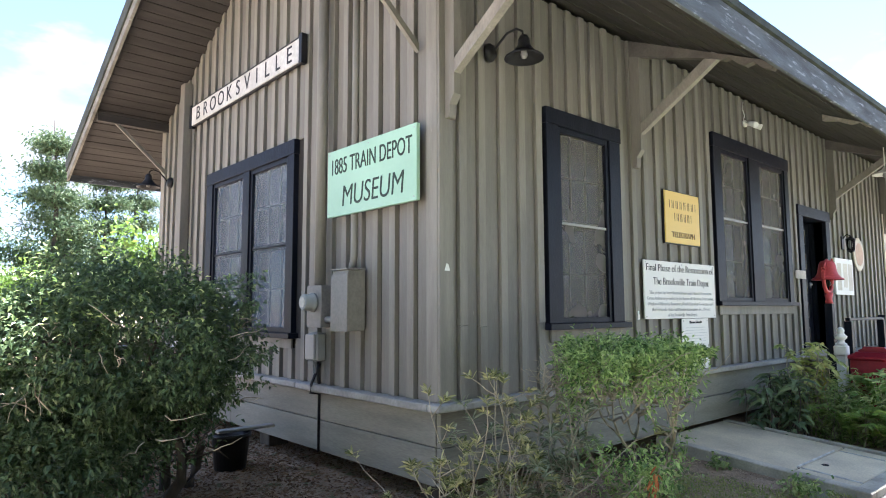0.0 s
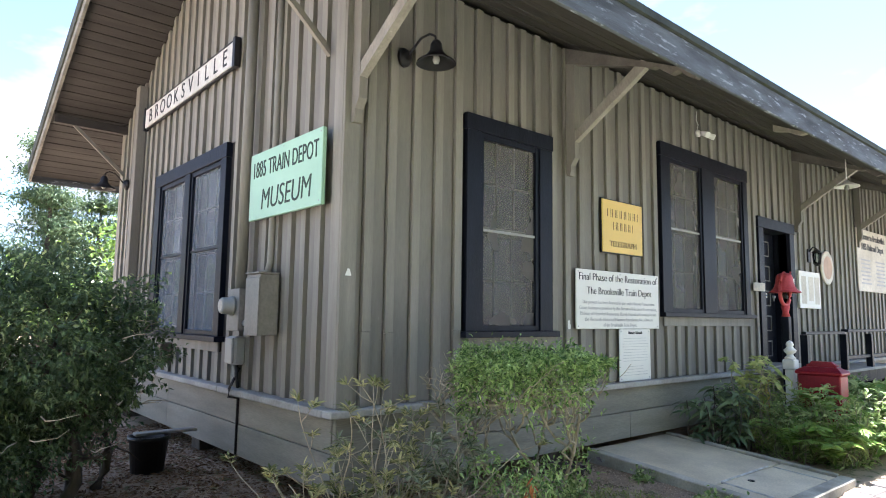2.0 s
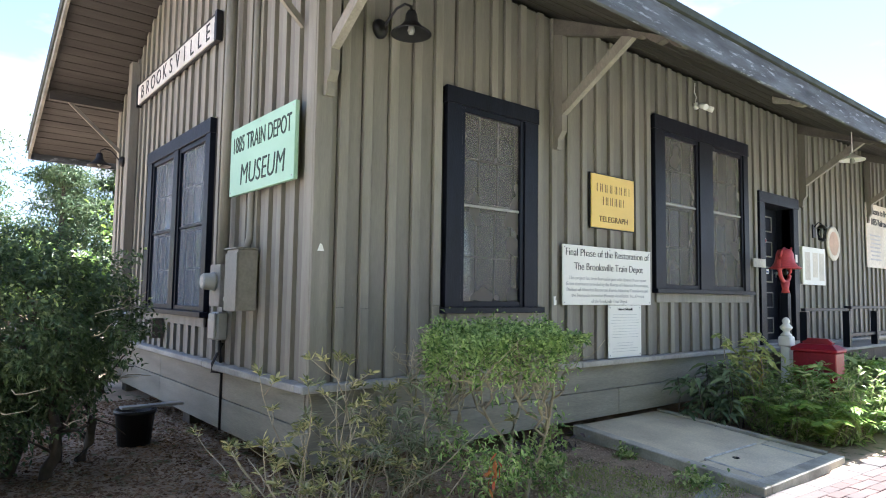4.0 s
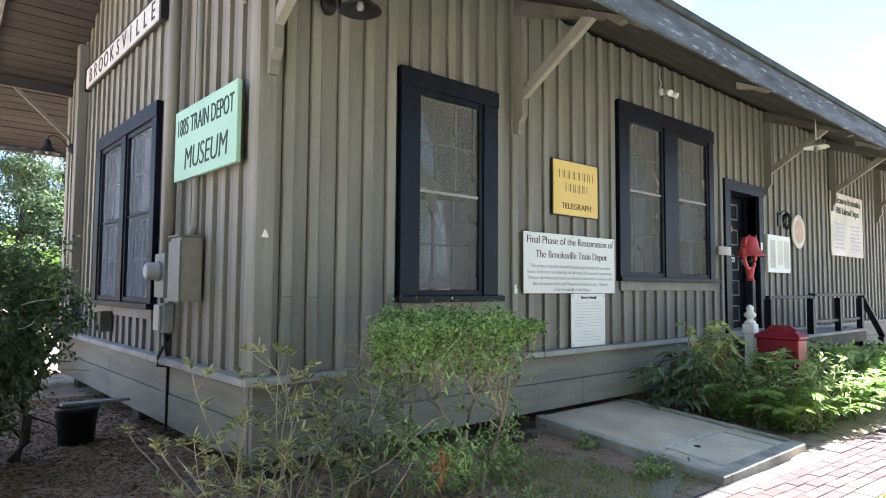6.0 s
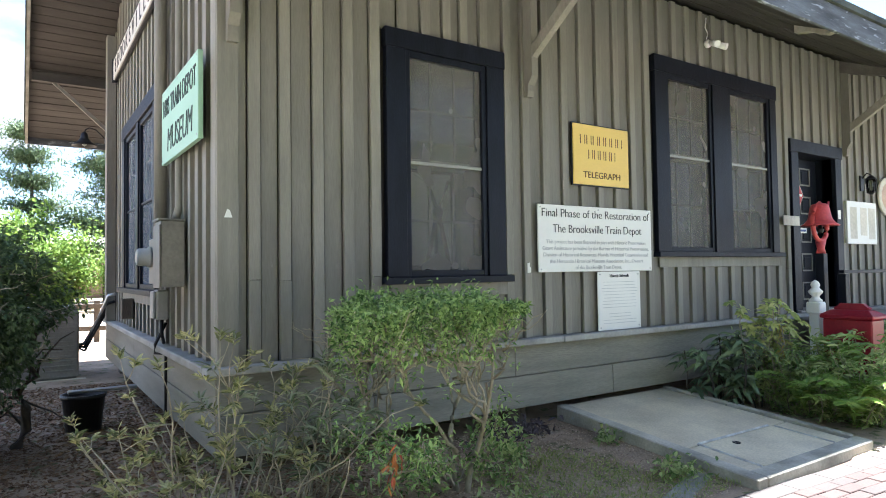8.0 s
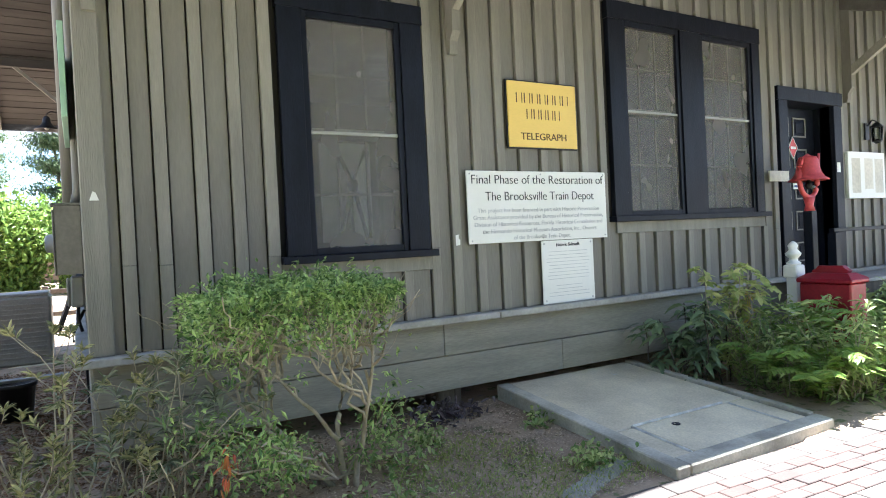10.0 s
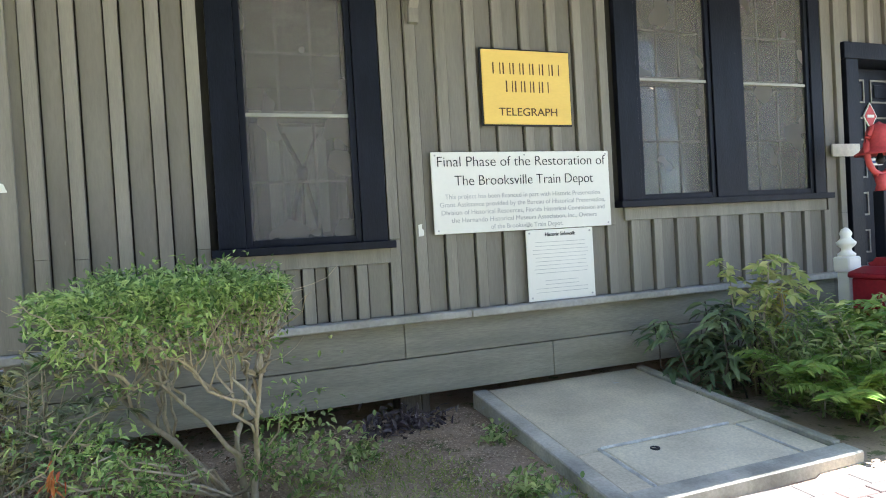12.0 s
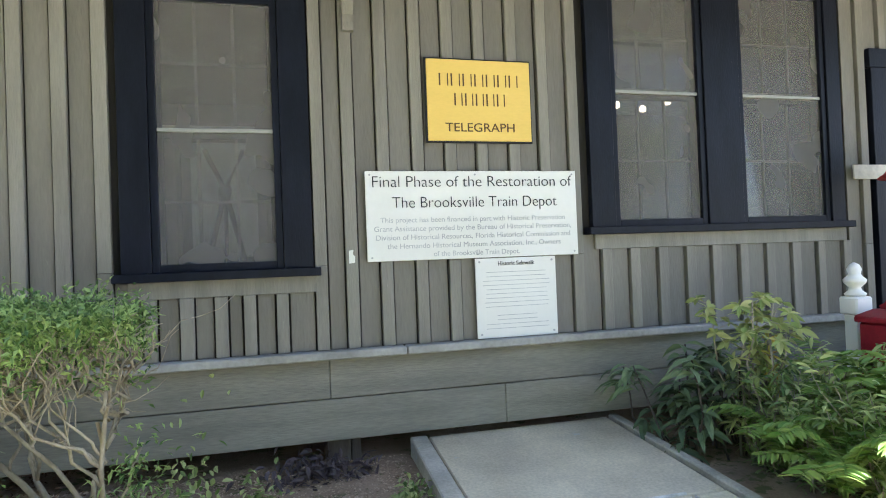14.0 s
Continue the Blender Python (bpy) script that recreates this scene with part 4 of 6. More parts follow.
lathe(bm, [(0.01, 1.96), (0.03, 1.90), (0.04, 1.87), (0.02, 1.84)], (0, 0, 0), 12)
part("clapper", bm, IRON, b)
dm = thing("diamond_marker", (7.02, 0.17, 2.25), "small red diamond-shaped marker with white edge on the door", "sign")
bm = bmesh.new()
prism(bm, [(-0.10, 0), (0, -0.14), (0.10, 0), (0, 0.14)], "y", 0.0, 0.012)
ob = part("edge", bm, WHITE, dm)
bm = bmesh.new()
prism(bm, [(-0.085, 0), (0, -0.12), (0.085, 0), (0, 0.12)], "y", -0.004, -0.0005)
part("face", bm, RED, dm)
boxes("bar", WHITE, dm, (-0.05, 0.05, -0.007, -0.0045, -0.015, 0.015), bevel=0)
dm.location = (7.71, 0.183, 2.40)
tg = thing("door_tag", (7.776, 0.183, 1.93), "small white tag with a blue bar on the door", "sign")
boxes("card", WHITE, tg, (-0.09, 0.09, 0.0, 0.012, -0.035, 0.035), bevel=0.002)
boxes("print_bar", material("blue_ink", (0.08, 0.12, 0.32), 0.6, bump=0, spread=0), tg, (-0.07, 0.07, -0.002, -0.0005, -0.015, 0.012), bevel=0)
sw = thing("casing_tag", (8.255, -0.062, 2.14), "small white card on the door casing", "tag")
boxes("card", WHITE, sw, (-0.035, 0.035, 0.0, 0.006, -0.06, 0.06), bevel=0.001)

n_ = thing("finial_post", (5.91, -0.85, -0.02), "white turned wooden post with a finial", "post")
boxes("shaft", WHITE, n_, (-0.05, 0.05, -0.05, 0.05, 0.0, 0.98), bevel=0.006)
boxes("collar", WHITE, n_, (-0.07, 0.07, -0.07, 0.07, 0.981, 1.10), bevel=0.012)
bm = bmesh.new()
lathe(bm, [(0.06, 1.101), (0.065, 1.12), (0.04, 1.14), (0.035, 1.16), (0.065, 1.19), (0.07, 1.21), (0.045, 1.235), (0.035, 1.25), (0.045, 1.28), (0.03, 1.31), (0.006, 1.325)], (0, 0, 0), 20)
part("finial", bm, WHITE, n_)

r = thing("red_chest", (5.93, -1.185, -0.04), "deep red metal chest with hipped lid and crest", "chest")
r.rotation_euler = (0, 0, -math.pi / 2)
boxes("body", RED_BOX, r, (-0.225, 0.225, -0.13, 0.13, 0.0, 0.965), bevel=0.012)
boxes("lip", RED_BOX, r, (-0.245, 0.245, -0.15, 0.15, 0.966, 1.005), bevel=0.01)
bm = bmesh.new()
lo = [(-0.24, -0.145), (0.24, -0.145), (0.24, 0.145), (-0.24, 0.145)]
v0 = [bm.verts.new((x, y, 1.006)) for x, y in lo]
v1 = [bm.verts.new((x * 0.72, y * 0.45, 1.05)) for x, y in lo]
bm.faces.new(v0[::-1])
bm.faces.new(v1)
for i in range(4):
    bm.faces.new((v0[i], v0[(i + 1) % 4], v1[(i + 1) % 4], v1[i]))
part("lid", bm, RED_BOX, r)
bm = bmesh.new()
prism(bm, [(-0.15, 1.051), (0.15, 1.051), (0.165, 1.07), (0.135, 1.09), (0.11, 1.115), (-0.10, 1.115), (-0.12, 1.09), (-0.16, 1.07)], "y", -0.03, 0.03)
part("handle_crest", bm, RED_BOX, r, "red shaped crest on the lid")
bm = bmesh.new()
lathe(bm, [(0.03, -0.132), (0.03, -0.145), (0.012, -0.152)], (0.12, 0, 0.80), 14, "y")
part("latch", bm, RED_BOX, r)

rail = thing("porch_railing", (0, 0, 0), "dark painted timber railing with posts by the door", "railing")
RY = -0.62
boxes("top_rail", NAVY, rail, (7.0, 8.52, RY - 0.03, RY + 0.03, 1.36, 1.40))
boxes("top_rail", NAVY, rail, (8.60, 10.9, RY - 0.05, RY + 0.05, 1.39, 1.43))
for x in (7.04, 8.56, 9.75, 10.85):
    boxes("post", NAVY, rail, (x - 0.045, x + 0.045, RY - 0.045, RY + 0.045, 0.02, 1.355))
boxes("middle_rail", NAVY, rail, (8.61, 10.80, RY - 0.02, RY + 0.02, 0.98, 1.03))
boxes("middle_rail", NAVY, rail, (8.61, 10.80, RY - 0.02, RY + 0.02, 0.66, 0.70))
bm = bmesh.new()
prism(bm, [(10.9, 1.39), (10.9, 1.43), (12.1, 0.68), (12.1, 0.63)], "y", RY - 0.05, RY + 0.05)
part("sloping_rail", bm, NAVY, rail)
boxes("post", NAVY, rail, (12.0, 12.09, RY - 0.045, RY + 0.045, -0.02, 0.63))
porch = thing("porch_deck", (0, 0, 0), "low weathered timber porch deck by the door", "deck")
for i in range(4):
    boxes("deck_board", LEDGE, porch, (7.0, 10.95, -0.14 - 0.14 * (i + 1) + 0.004, -0.14 - 0.14 * i, 0.79, 0.83))
boxes("joist", WOOD, porch, (7.0, 10.95, -0.68, -0.64, 0.62, 0.788))
for x in (7.1, 8.5, 9.8, 10.8):
    boxes("leg", WOOD, porch, (x - 0.05, x + 0.05, -0.60, -0.50, 0.0, 0.788))

# ---- under and beside the building ----
for x, y in ((2.60, 0.16), (6.0, 0.16), (9.5, 0.16), (13, 0.16), (0.3, 2.9), (0.3, 5.6), (0.34, 0.25)):
    pr = thing("foundation_pier", (x, y, 0.0), "rough timber pier under the depot", "pier", "foundation piers")
    boxes("block", WOOD, pr, (-0.11, 0.05, -0.11, 0.11, -0.02, 0.70), bevel=0.008)
    boxes("side_plank", WOOD, pr, (0.055, 0.12, -0.10, 0.10, -0.02, 0.70), bevel=0.006)
pot = thing("plant_pot", (-0.49, 2.17, 0.10), "black plastic nursery pot standing on soil", "pot")
bm = bmesh.new()
lathe(bm, [(0.135, 0.0), (0.165, 0.30), (0.178, 0.30), (0.18, 0.335), (0.16, 0.335), (0.15, 0.25)], (0, 0, 0), 24)
part("body", bm, BLACKPOT, pot)
ac = thing("air_conditioner", (-0.72, 5.9, 0.03), "beige outdoor air conditioner on a pad", "air conditioner")
boxes("pad", CONCRETE, ac, (-0.5, 0.5, -0.5, 0.5, 0.0, 0.08))
boxes("cabinet", BOXGREY, ac, (-0.42, 0.42, -0.40, 0.40, 0.081, 0.98), bevel=0.03)
boxes("top_grille", BOXGREY, ac, (-0.40, 0.40, -0.38, 0.38, 0.981, 1.02), bevel=0.01)
for i in range(12):
    z = 0.18 + i * 0.062
    boxes("louvre", BOXGREY, ac, (-0.36, 0.36, -0.415, -0.401, z, z + 0.022), bevel=0.002)
pp = thing("pipe_bundle", (GX - 0.05, 4.88, 0.6), "grey and black pipes leading to the air conditioner", "pipe")
for i, (mt, rr_) in enumerate(((STEEL, 0.022), (IRON, 0.018), (IRON, 0.014))):
    bm = bmesh.new()
    tube(bm, [(-0.02, 0.10 * i, 0.62 - 0.1 * i), (-0.09, 0.05 + 0.10 * i, 0.60 - 0.1 * i), (-0.18, 0.3, 0.30 - 0.05 * i), (-0.3, 0.75, -0.05 - 0.05 * i), (-0.42, 0.92, -0.1)], rr_, 8)
    part("pipe", bm, mt, pp)
fb = thing("loose_plank", (-0.45, 2.20, 0.321), "weathered plank lying across the pot and pad", "plank")
boxes("board", LEDGE, fb, (-0.16, 0.38, -0.05, 0.05, 0.115, 0.14))

# ---- inside, seen through the glass ----
cu = thing("window_blind", (1.89, 0.27, 1.30), "pale hanging blind just inside the window", "blind")
boxes("cloth", WHITE, cu, (-0.21, 0.21, 0, 0.012, 0.2, 0.97))
boxes("head_rail", WOOD, cu, (-0.30, 0.30, -0.01, 0.03, 0.975, 1.02))
boxes("stand", WOOD, cu, (-0.30, -0.27, -0.01, 0.03, -0.52, 0.974), (0.27, 0.30, -0.01, 0.03, -0.52, 0.974))
ea = thing("folding_stand", (1.90, 0.17, 0.78), "dark crossed wooden legs of a folding stand", "stand")
for sx in (-1, 1):
    bm = bmesh.new()
    tube(bm, [(-0.28 * sx, 0, 0.0), (0.0, 0.01 * sx, 1.16), (0.12 * sx, 0.01 * sx, 1.42)], 0.016, 8)
    part("leg", bm, IRON, ea)
bm = bmesh.new()
tube(bm, [(0, 0.03, 0.0), (0, 0.03, 1.14)], 0.012, 8)
part("leg", bm, IRON, ea)
bm = bmesh.new()
lathe(bm, [(0.035, 1.11), (0.045, 1.15), (0.035, 1.19)], (0, 0, 0), 12)
part("hub", bm, IRON, ea)
la = thing("ceiling_lamp", (6.4, 2.5, 3.95), "ceiling lamp with three small glowing globes", "lamp")
GLOW = emitter("warm_bulb", (1.0, 0.72, 0.42), 1.1)
GLOW.cycles.emission_sampling = "NONE"
boxes("bar", IRON, la, (-0.45, 0.45, -0.02, 0.02, -0.03, -0.001))
for dx, dz in ((-0.2, -0.76), (0.15, -0.80), (0.50, -0.70)):
    bm = bmesh.new()
    tube(bm, [(dx * 0.8, 0, -0.03), (dx, 0, dz + 0.05)], 0.005, 6)
    part("cord", bm, IRON, la)
    bm = bmesh.new()
    lathe(bm, [(0.01, 0.045), (0.032, 0.03), (0.042, 0), (0.032, -0.03), (0.008, -0.042)], (dx, 0, dz), 14)
    part("globe", bm, GLOW, la, "small glowing globe")

# ---- plants ----
LEAF_BIG = leaf_material("dark_glossy_leaf", (0.045, 0.08, 0.033), (0.15, 0.205, 0.09), 0.36, 0.28)
LEAF_TRIM = leaf_material("bright_clipped_leaf", (0.06, 0.135, 0.03), (0.52, 0.66, 0.24), 0.30, 0.42)
LEAF_CREAM = leaf_material("variegated_leaf", (0.10, 0.125, 0.04), (0.60, 0.55, 0.27), 0.5, 0.3)
LEAF_GREY = leaf_material("narrow_grey_leaf", (0.10, 0.13, 0.06), (0.40, 0.42, 0.28), 0.5, 0.3)
LEAF_BROAD = leaf_material("broad_dark_leaf", (0.09, 0.14, 0.068), (0.23, 0.30, 0.15), 0.4, 0.25)
LEAF_MID = leaf_material("mid_green_leaf", (0.14, 0.235, 0.06), (0.62, 0.68, 0.30), 0.32, 0.5)
LEAF_UMBRELLA = leaf_material("yellow_green_leaf", (0.33, 0.41, 0.12), (0.62, 0.61, 0.25), 0.38, 0.4)
LEAF_FERN = leaf_material("fern_green", (0.14, 0.265, 0.045), (0.33, 0.44, 0.11), 0.45, 0.45)
LEAF_PURPLE = leaf_material("purple_leaf", (0.065, 0.048, 0.052), (0.17, 0.135, 0.14), 0.45, 0.2)
LEAF_RED = leaf_material("red_new_leaf", (0.45, 0.10, 0.05), (0.42, 0.22, 0.06), 0.45, 0.3)
LEAF_PINE = leaf_material("pine_needles", (0.07, 0.115, 0.055), (0.17, 0.22, 0.11), 0.6, 0.3)
LEAF_TREE = leaf_material("tree_leaf", (0.10, 0.18, 0.035), (0.24, 0.34, 0.07), 0.5, 0.4)
GRASS = leaf_material("grass_blade", (0.19, 0.28, 0.055), (0.52, 0.52, 0.19), 0.6, 0.4)
BLOSSOM = leaf_material("tiny_pale_flower", (0.55, 0.55, 0.35), (0.70, 0.68, 0.5), 0.6, 0.3)
rng = np.random.default_rng(7)


def leaves(name, at, way, length, width, mat, parent, droop=0.25, fold=0.25, label="", kind=""):
    """Many folded leaves as one mesh: at and way are N x 3, each leaf from its foot along its way, bent down a little."""
    at, way = np.asarray(at, float), np.asarray(way, float)
    n = len(at)
    way = way / np.maximum(np.linalg.norm(way, axis=1, keepdims=True), 1e-6)
    ref = rng.normal(size=(n, 3)) * 0.5 + np.array([0, 0, 1.0])
    side = np.cross(way, ref)
    side /= np.maximum(np.linalg.norm(side, axis=1, keepdims=True), 1e-6)
    up = np.cross(side, way)
    ln = (length * rng.uniform(0.65, 1.25, n))[:, None]
    wd = (width * rng.uniform(0.75, 1.2, n))[:, None]
    down = np.array([0, 0, -1.0]) * ln * droop
    if length < 0.049 or width < 0.013:
        mid = at + way * ln * 0.45 + down * 0.25
        v = np.stack([at, mid + side * wd * 0.5 + up * wd * fold, mid, mid - side * wd * 0.5 + up * wd * fold, at + way * ln + down], 1).reshape(-1, 3)
        k = np.arange(n)[:, None] * 5
        f = np.concatenate([k + [0, 2, 1], k + [0, 3, 2], k + [1, 2, 4], k + [2, 3, 4]], 1).reshape(-1, 3).tolist()
    else:
        # a stalk, a rounded blade in three lengths, and a drawn-out tip
        rows = [at]
        for along, wide in ((0.20, 0.34), (0.45, 0.5), (0.74, 0.33)):
            mid = at + way * ln * along + down * along ** 2
            rows += [mid + side * wd * wide + up * wd * fold * wide * 2, mid, mid - side * wd * wide + up * wd * fold * wide * 2]
        rows.append(at + way * ln * 0.97 + down)
        v = np.stack(rows, 1).reshape(-1, 3)
        k = np.arange(n)[:, None] * 11
        tri = np.concatenate([k + q_ for q_ in ([0, 2, 1], [0, 3, 2], [7, 8, 10], [8, 9, 10])], 1).reshape(-1, 3).tolist()
        quad = np.concatenate([k + q_ for q_ in ([1, 2, 5, 4], [2, 3, 6, 5], [4, 5, 8, 7], [5, 6, 9, 8])], 1).reshape(-1, 4).tolist()
        f = tri + quad
    me = bpy.data.meshes.new(name)
    me.from_pydata(v.tolist(), [], f)
    me.materials.append(mat)
    ob = new(name, me)
    if parent:
        ob.parent = parent
    if label:
        ob["label"] = label
    if kind or (parent and n > 300):
        ob["kind"] = "stuff"
    return ob


def wander(start, way, length, steps, curl=0.25, rise=0.0):
    """A crooked line of points for a stem."""
    pts, p, d = [Vector(start)], Vector(start), Vector(way).normalized()
    for _ in range(steps):
        d = (d + Vector(rng.normal(size=3)) * curl + Vector((0, 0, rise))).normalized()
        p = p + d * length / steps
        pts.append(p.copy())
    return pts


def stems(bm, feet, targets, r0, r1, crook=0.05, steps=5, sides=6):
    """Crooked stems from feet to targets; returns the lines."""
    lines = []
    for a, b in zip(feet, targets):
        a, b = Vector(a), Vector(b)
        pts = [a.lerp(b, i / steps) + (Vector(rng.normal(size=3)) * crook if 0 < i < steps else Vector()) for i in range(steps + 1)]
        tube(bm, pts, [r0 + (r1 - r0) * i / steps for i in range(steps + 1)], sides)
        lines.append(pts)
    return lines


# large dark shrub beside the gable
sh = thing("large_shrub", (-1.60, 1.53, 0.03), "large dark green small-leaved shrub with several trunks", "shrub")
bm = bmesh.new()
feet = [(0.45, 0.40, -0.05), (0.20, 0.25, -0.05), (-0.10, 0.45, -0.05), (0.62, 0.30, -0.05), (-0.35, 0.2, -0.05), (-0.65, 0.35, -0.05), (0.33, -0.05, -0.05)]
tops = [(0.55, 0.15, 1.25), (0.2, -0.2, 1.35), (-0.1, 0.3, 1.4), (0.75, 0.2, 1.0), (-0.5, -0.1, 1.3), (-0.9, 0.2, 1.2), (0.4, -0.45, 1.1)]
lines = stems(bm, feet, tops, 0.05, 0.018, 0.05, 7, 8)
for ln in lines:
    for _ in range(9):
        p = ln[rng.integers(2, len(ln))]
        tube(bm, wander(p, (rng.normal() * 1.0, rng.normal() * 1.0 - 0.1, 0.7), rng.uniform(0.25, 0.6), 4, 0.3), [0.012, 0.010, 0.008, 0.006, 0.003], 5)
part("trunk", bm, BARK_DARK, sh, "dark grey-brown crooked trunk and limbs")
bm = bmesh.new()
for _ in range(60):
    a = rng.uniform(0, 2 * math.pi)
    tube(bm, wander((0.75 * math.cos(a), -0.2 + 0.75 * math.sin(a), rng.uniform(0.6, 1.5)), (math.cos(a), math.sin(a), rng.uniform(-0.2, 0.6)), rng.uniform(0.15, 0.32), 4, 0.4), [0.005, 0.004, 0.003, 0.002, 0.0015], 4)
part("dead_twiggery", bm, BARK, sh, "bare pale dead twigs")["kind"] = "stuff"


def blob(n, centre, radii, shell=0.35, rough=0.22, seed=0.0, flat_top=None):
    """Points in an uneven shell of an ellipsoid, and the outward ways there."""
    d = rng.normal(size=(n * 2, 3))
    d /= np.linalg.norm(d, axis=1, keepdims=True)
    f = np.array([1 + rough * noise.noise(Vector(q) * 2.3 + Vector((seed, 0, 0))) + rough * 0.7 * noise.noise(Vector(q) * 6.1 + Vector((0, seed, 0))) for q in d])
    gap = np.array([noise.noise(Vector(q) * 7.3 + Vector((0, 0, seed + 5))) for q in d])
    keep = gap > -0.28
    d, f = d[keep][:n], f[keep][:n]
    rad = f * (1 - shell * rng.random(len(d)) ** 1.6)
    p = np.asarray(centre) + d * np.asarray(radii) * rad[:, None]
    if flat_top is not None:
        over = p[:, 2] > flat_top
        p[over, 2] = flat_top - rng.random(over.sum()) * 0.10
    return p, d


p1, d1 = blob(28000, (-0.04, -0.1, 1.25), (0.90, 0.88, 0.63), 0.38, 0.34, 1.0)
p2, d2 = blob(7500, (-0.75, 0.2, 1.05), (0.75, 0.75, 0.62), 0.4, 0.34, 3.0)
p3, d3 = blob(2600, (0.25, 0.05, 0.80), (0.50, 0.55, 0.36), 0.6, 0.3, 4.0)
p4, d4 = blob(8000, (-0.65, -0.1, 0.55), (0.8, 0.75, 0.5), 0.6, 0.3, 6.0)
p5, d5 = blob(6500, (-0.30, -0.05, 0.60), (0.80, 0.70, 0.42), 0.7, 0.34, 8.0)
p, d = np.concatenate([p1, p2, p3, p4, p5]), np.concatenate([d1, d2, d3, d4, d5])
leaves("foliage", p, d * 0.6 + rng.normal(size=p.shape) * 0.7, 0.046, 0.025, LEAF_BIG, sh, label="small glossy dark leaves")
p, d = blob(2600, (-0.04, -0.1, 1.27), (0.93, 0.91, 0.65), 0.12, 0.34, 1.0)
leaves("new_growth", p[p[:, 2] > 1.35], (d * 0.6 + rng.normal(size=p.shape) * 0.6)[p[:, 2] > 1.35], 0.042, 0.022, LEAF_MID, sh, label="lighter green tips")

# flat-topped clipped bush before the wall
fb_ = thing("clipped_bush", (1.16, -0.92, 0.0), "flat-topped clipped bush with bare pale branches below", "bush")
bm = bmesh.new()
tips = []


def bow(p0, p1, p2, r0, r1, steps=8, crook=0.012, sides=6):
    """A branch that bows from p0 by p1 to p2, a little crooked; returns its line."""
    p0, p1, p2 = Vector(p0), Vector(p1), Vector(p2)
    line = []
    for i in range(steps + 1):
        t_ = i / steps
        line.append(p0 * (1 - t_) ** 2 + p1 * 2 * t_ * (1 - t_) + p2 * t_ * t_ + (Vector(rng.normal(size=3)) * crook if 0 < i < steps else Vector()))
    tube(bm, line, [r0 + (r1 - r0) * i / steps for i in range(steps + 1)], sides)
    return line


def beside(u, w, z):
    """A place by the bush's foot: u along the spread of its limbs, w towards the wall."""
    return Vector((0.14 + 0.9 * u + 0.43 * w, 0.09 - 0.43 * u + 0.9 * w, z))


# five crooked limbs from two stumps, each by way of its elbows
for way in (((0.03, 0, -0.03), (-0.10, 0.0, 0.18), (-0.27, -0.02, 0.36), (-0.46, -0.05, 0.55), (-0.66, -0.02, 0.70), (-0.84, 0.05, 0.92)),
            ((0.06, 0.02, -0.03), (0.02, 0.02, 0.34), (0.04, 0.06, 0.52), (0.10, 0.10, 0.72), (0.18, 0.12, 0.98)),
            ((-0.05, 0.02, -0.03), (-0.20, 0.06, 0.18), (-0.40, 0.14, 0.38), (-0.52, 0.2, 0.60), (-0.50, 0.24, 0.92)),
            ((0.05, -0.02, 0.30), (-0.10, -0.08, 0.52), (-0.24, -0.14, 0.68), (-0.30, -0.2, 0.95)),
            ((0.08, 0.0, -0.02), (0.16, -0.08, 0.30), (0.21, -0.16, 0.56), (0.26, -0.18, 0.90))):
    pts_ = [beside(*q) for q in way]
    limb = []
    for p0, p1 in zip(pts_, pts_[1:]):
        limb += [p0.lerp(p1, f_) + Vector(rng.normal(size=3)) * 0.007 for f_ in (0, 0.33, 0.67)]
    limb.append(pts_[-1])
    thick = 0.021 if way[0][2] < 0 else 0.014
    tube(bm, limb, [thick * (1 - 0.62 * i / (len(limb) - 1)) for i in range(len(limb))], 8)
    for k_ in range(7):
        start = limb[rng.integers(len(limb) // 2, len(limb))]
        c = start + Vector((rng.normal() * 0.24 - 0.03, rng.normal() * 0.2, 0))
        c.x, c.y = max(-0.58, min(0.34, c.x)), max(-0.46, min(0.34, c.y))
        c.z = rng.uniform(0.92, 1.14)
        mid = start.lerp(c, 0.55) + Vector((rng.normal() * 0.08, rng.normal() * 0.08, -0.06))
        br = bow(start, mid, c, 0.0095, 0.0045, 8, 0.018, 6)
        for _ in range(5):
            e0 = br[rng.integers(4, 9)]
            e1 = e0 + Vector((rng.normal() * 0.17, rng.normal() * 0.15, 0))
            e1.z = rng.uniform(1.06, 1.29)
            tw = bow(e0, e0.lerp(e1, 0.5) + Vector(rng.normal(size=3)) * 0.05, e1, 0.004, 0.002, 6, 0.014, 4)
            tips.append(tw[-1])
        if k_ % 2:
            q0 = br[rng.integers(2, 6)]
            bow(q0, q0 + Vector((rng.normal() * 0.1, rng.normal() * 0.1, 0.02)), q0 + Vector((rng.normal() * 0.24, rng.normal() * 0.2, rng.uniform(-0.05, 0.12))), 0.005, 0.0015, 5, 0.016, 4)
low = stems(bm, [beside(0.0, -0.04, 0.12)] * 8, [(-0.62, -0.42, 0.52), (-0.50, -0.30, 0.60), (-0.42, -0.50, 0.56), (-0.72, -0.20, 0.66), (-0.35, -0.38, 0.44), (-0.55, -0.12, 0.50), (0.42, -0.10, 0.62), (0.40, 0.10, 0.36)], 0.010, 0.004, 0.04, 6, 5)
part("branching", bm, BARK, fb_, "bare pale grey branches")
tipn = np.array([[t.x, t.y, min(t.z, 1.29)] for t in tips if t.z > 0.95 and ((t.x + 0.10) / 0.52) ** 2 + ((t.y + 0.05) / 0.44) ** 2 < 1])
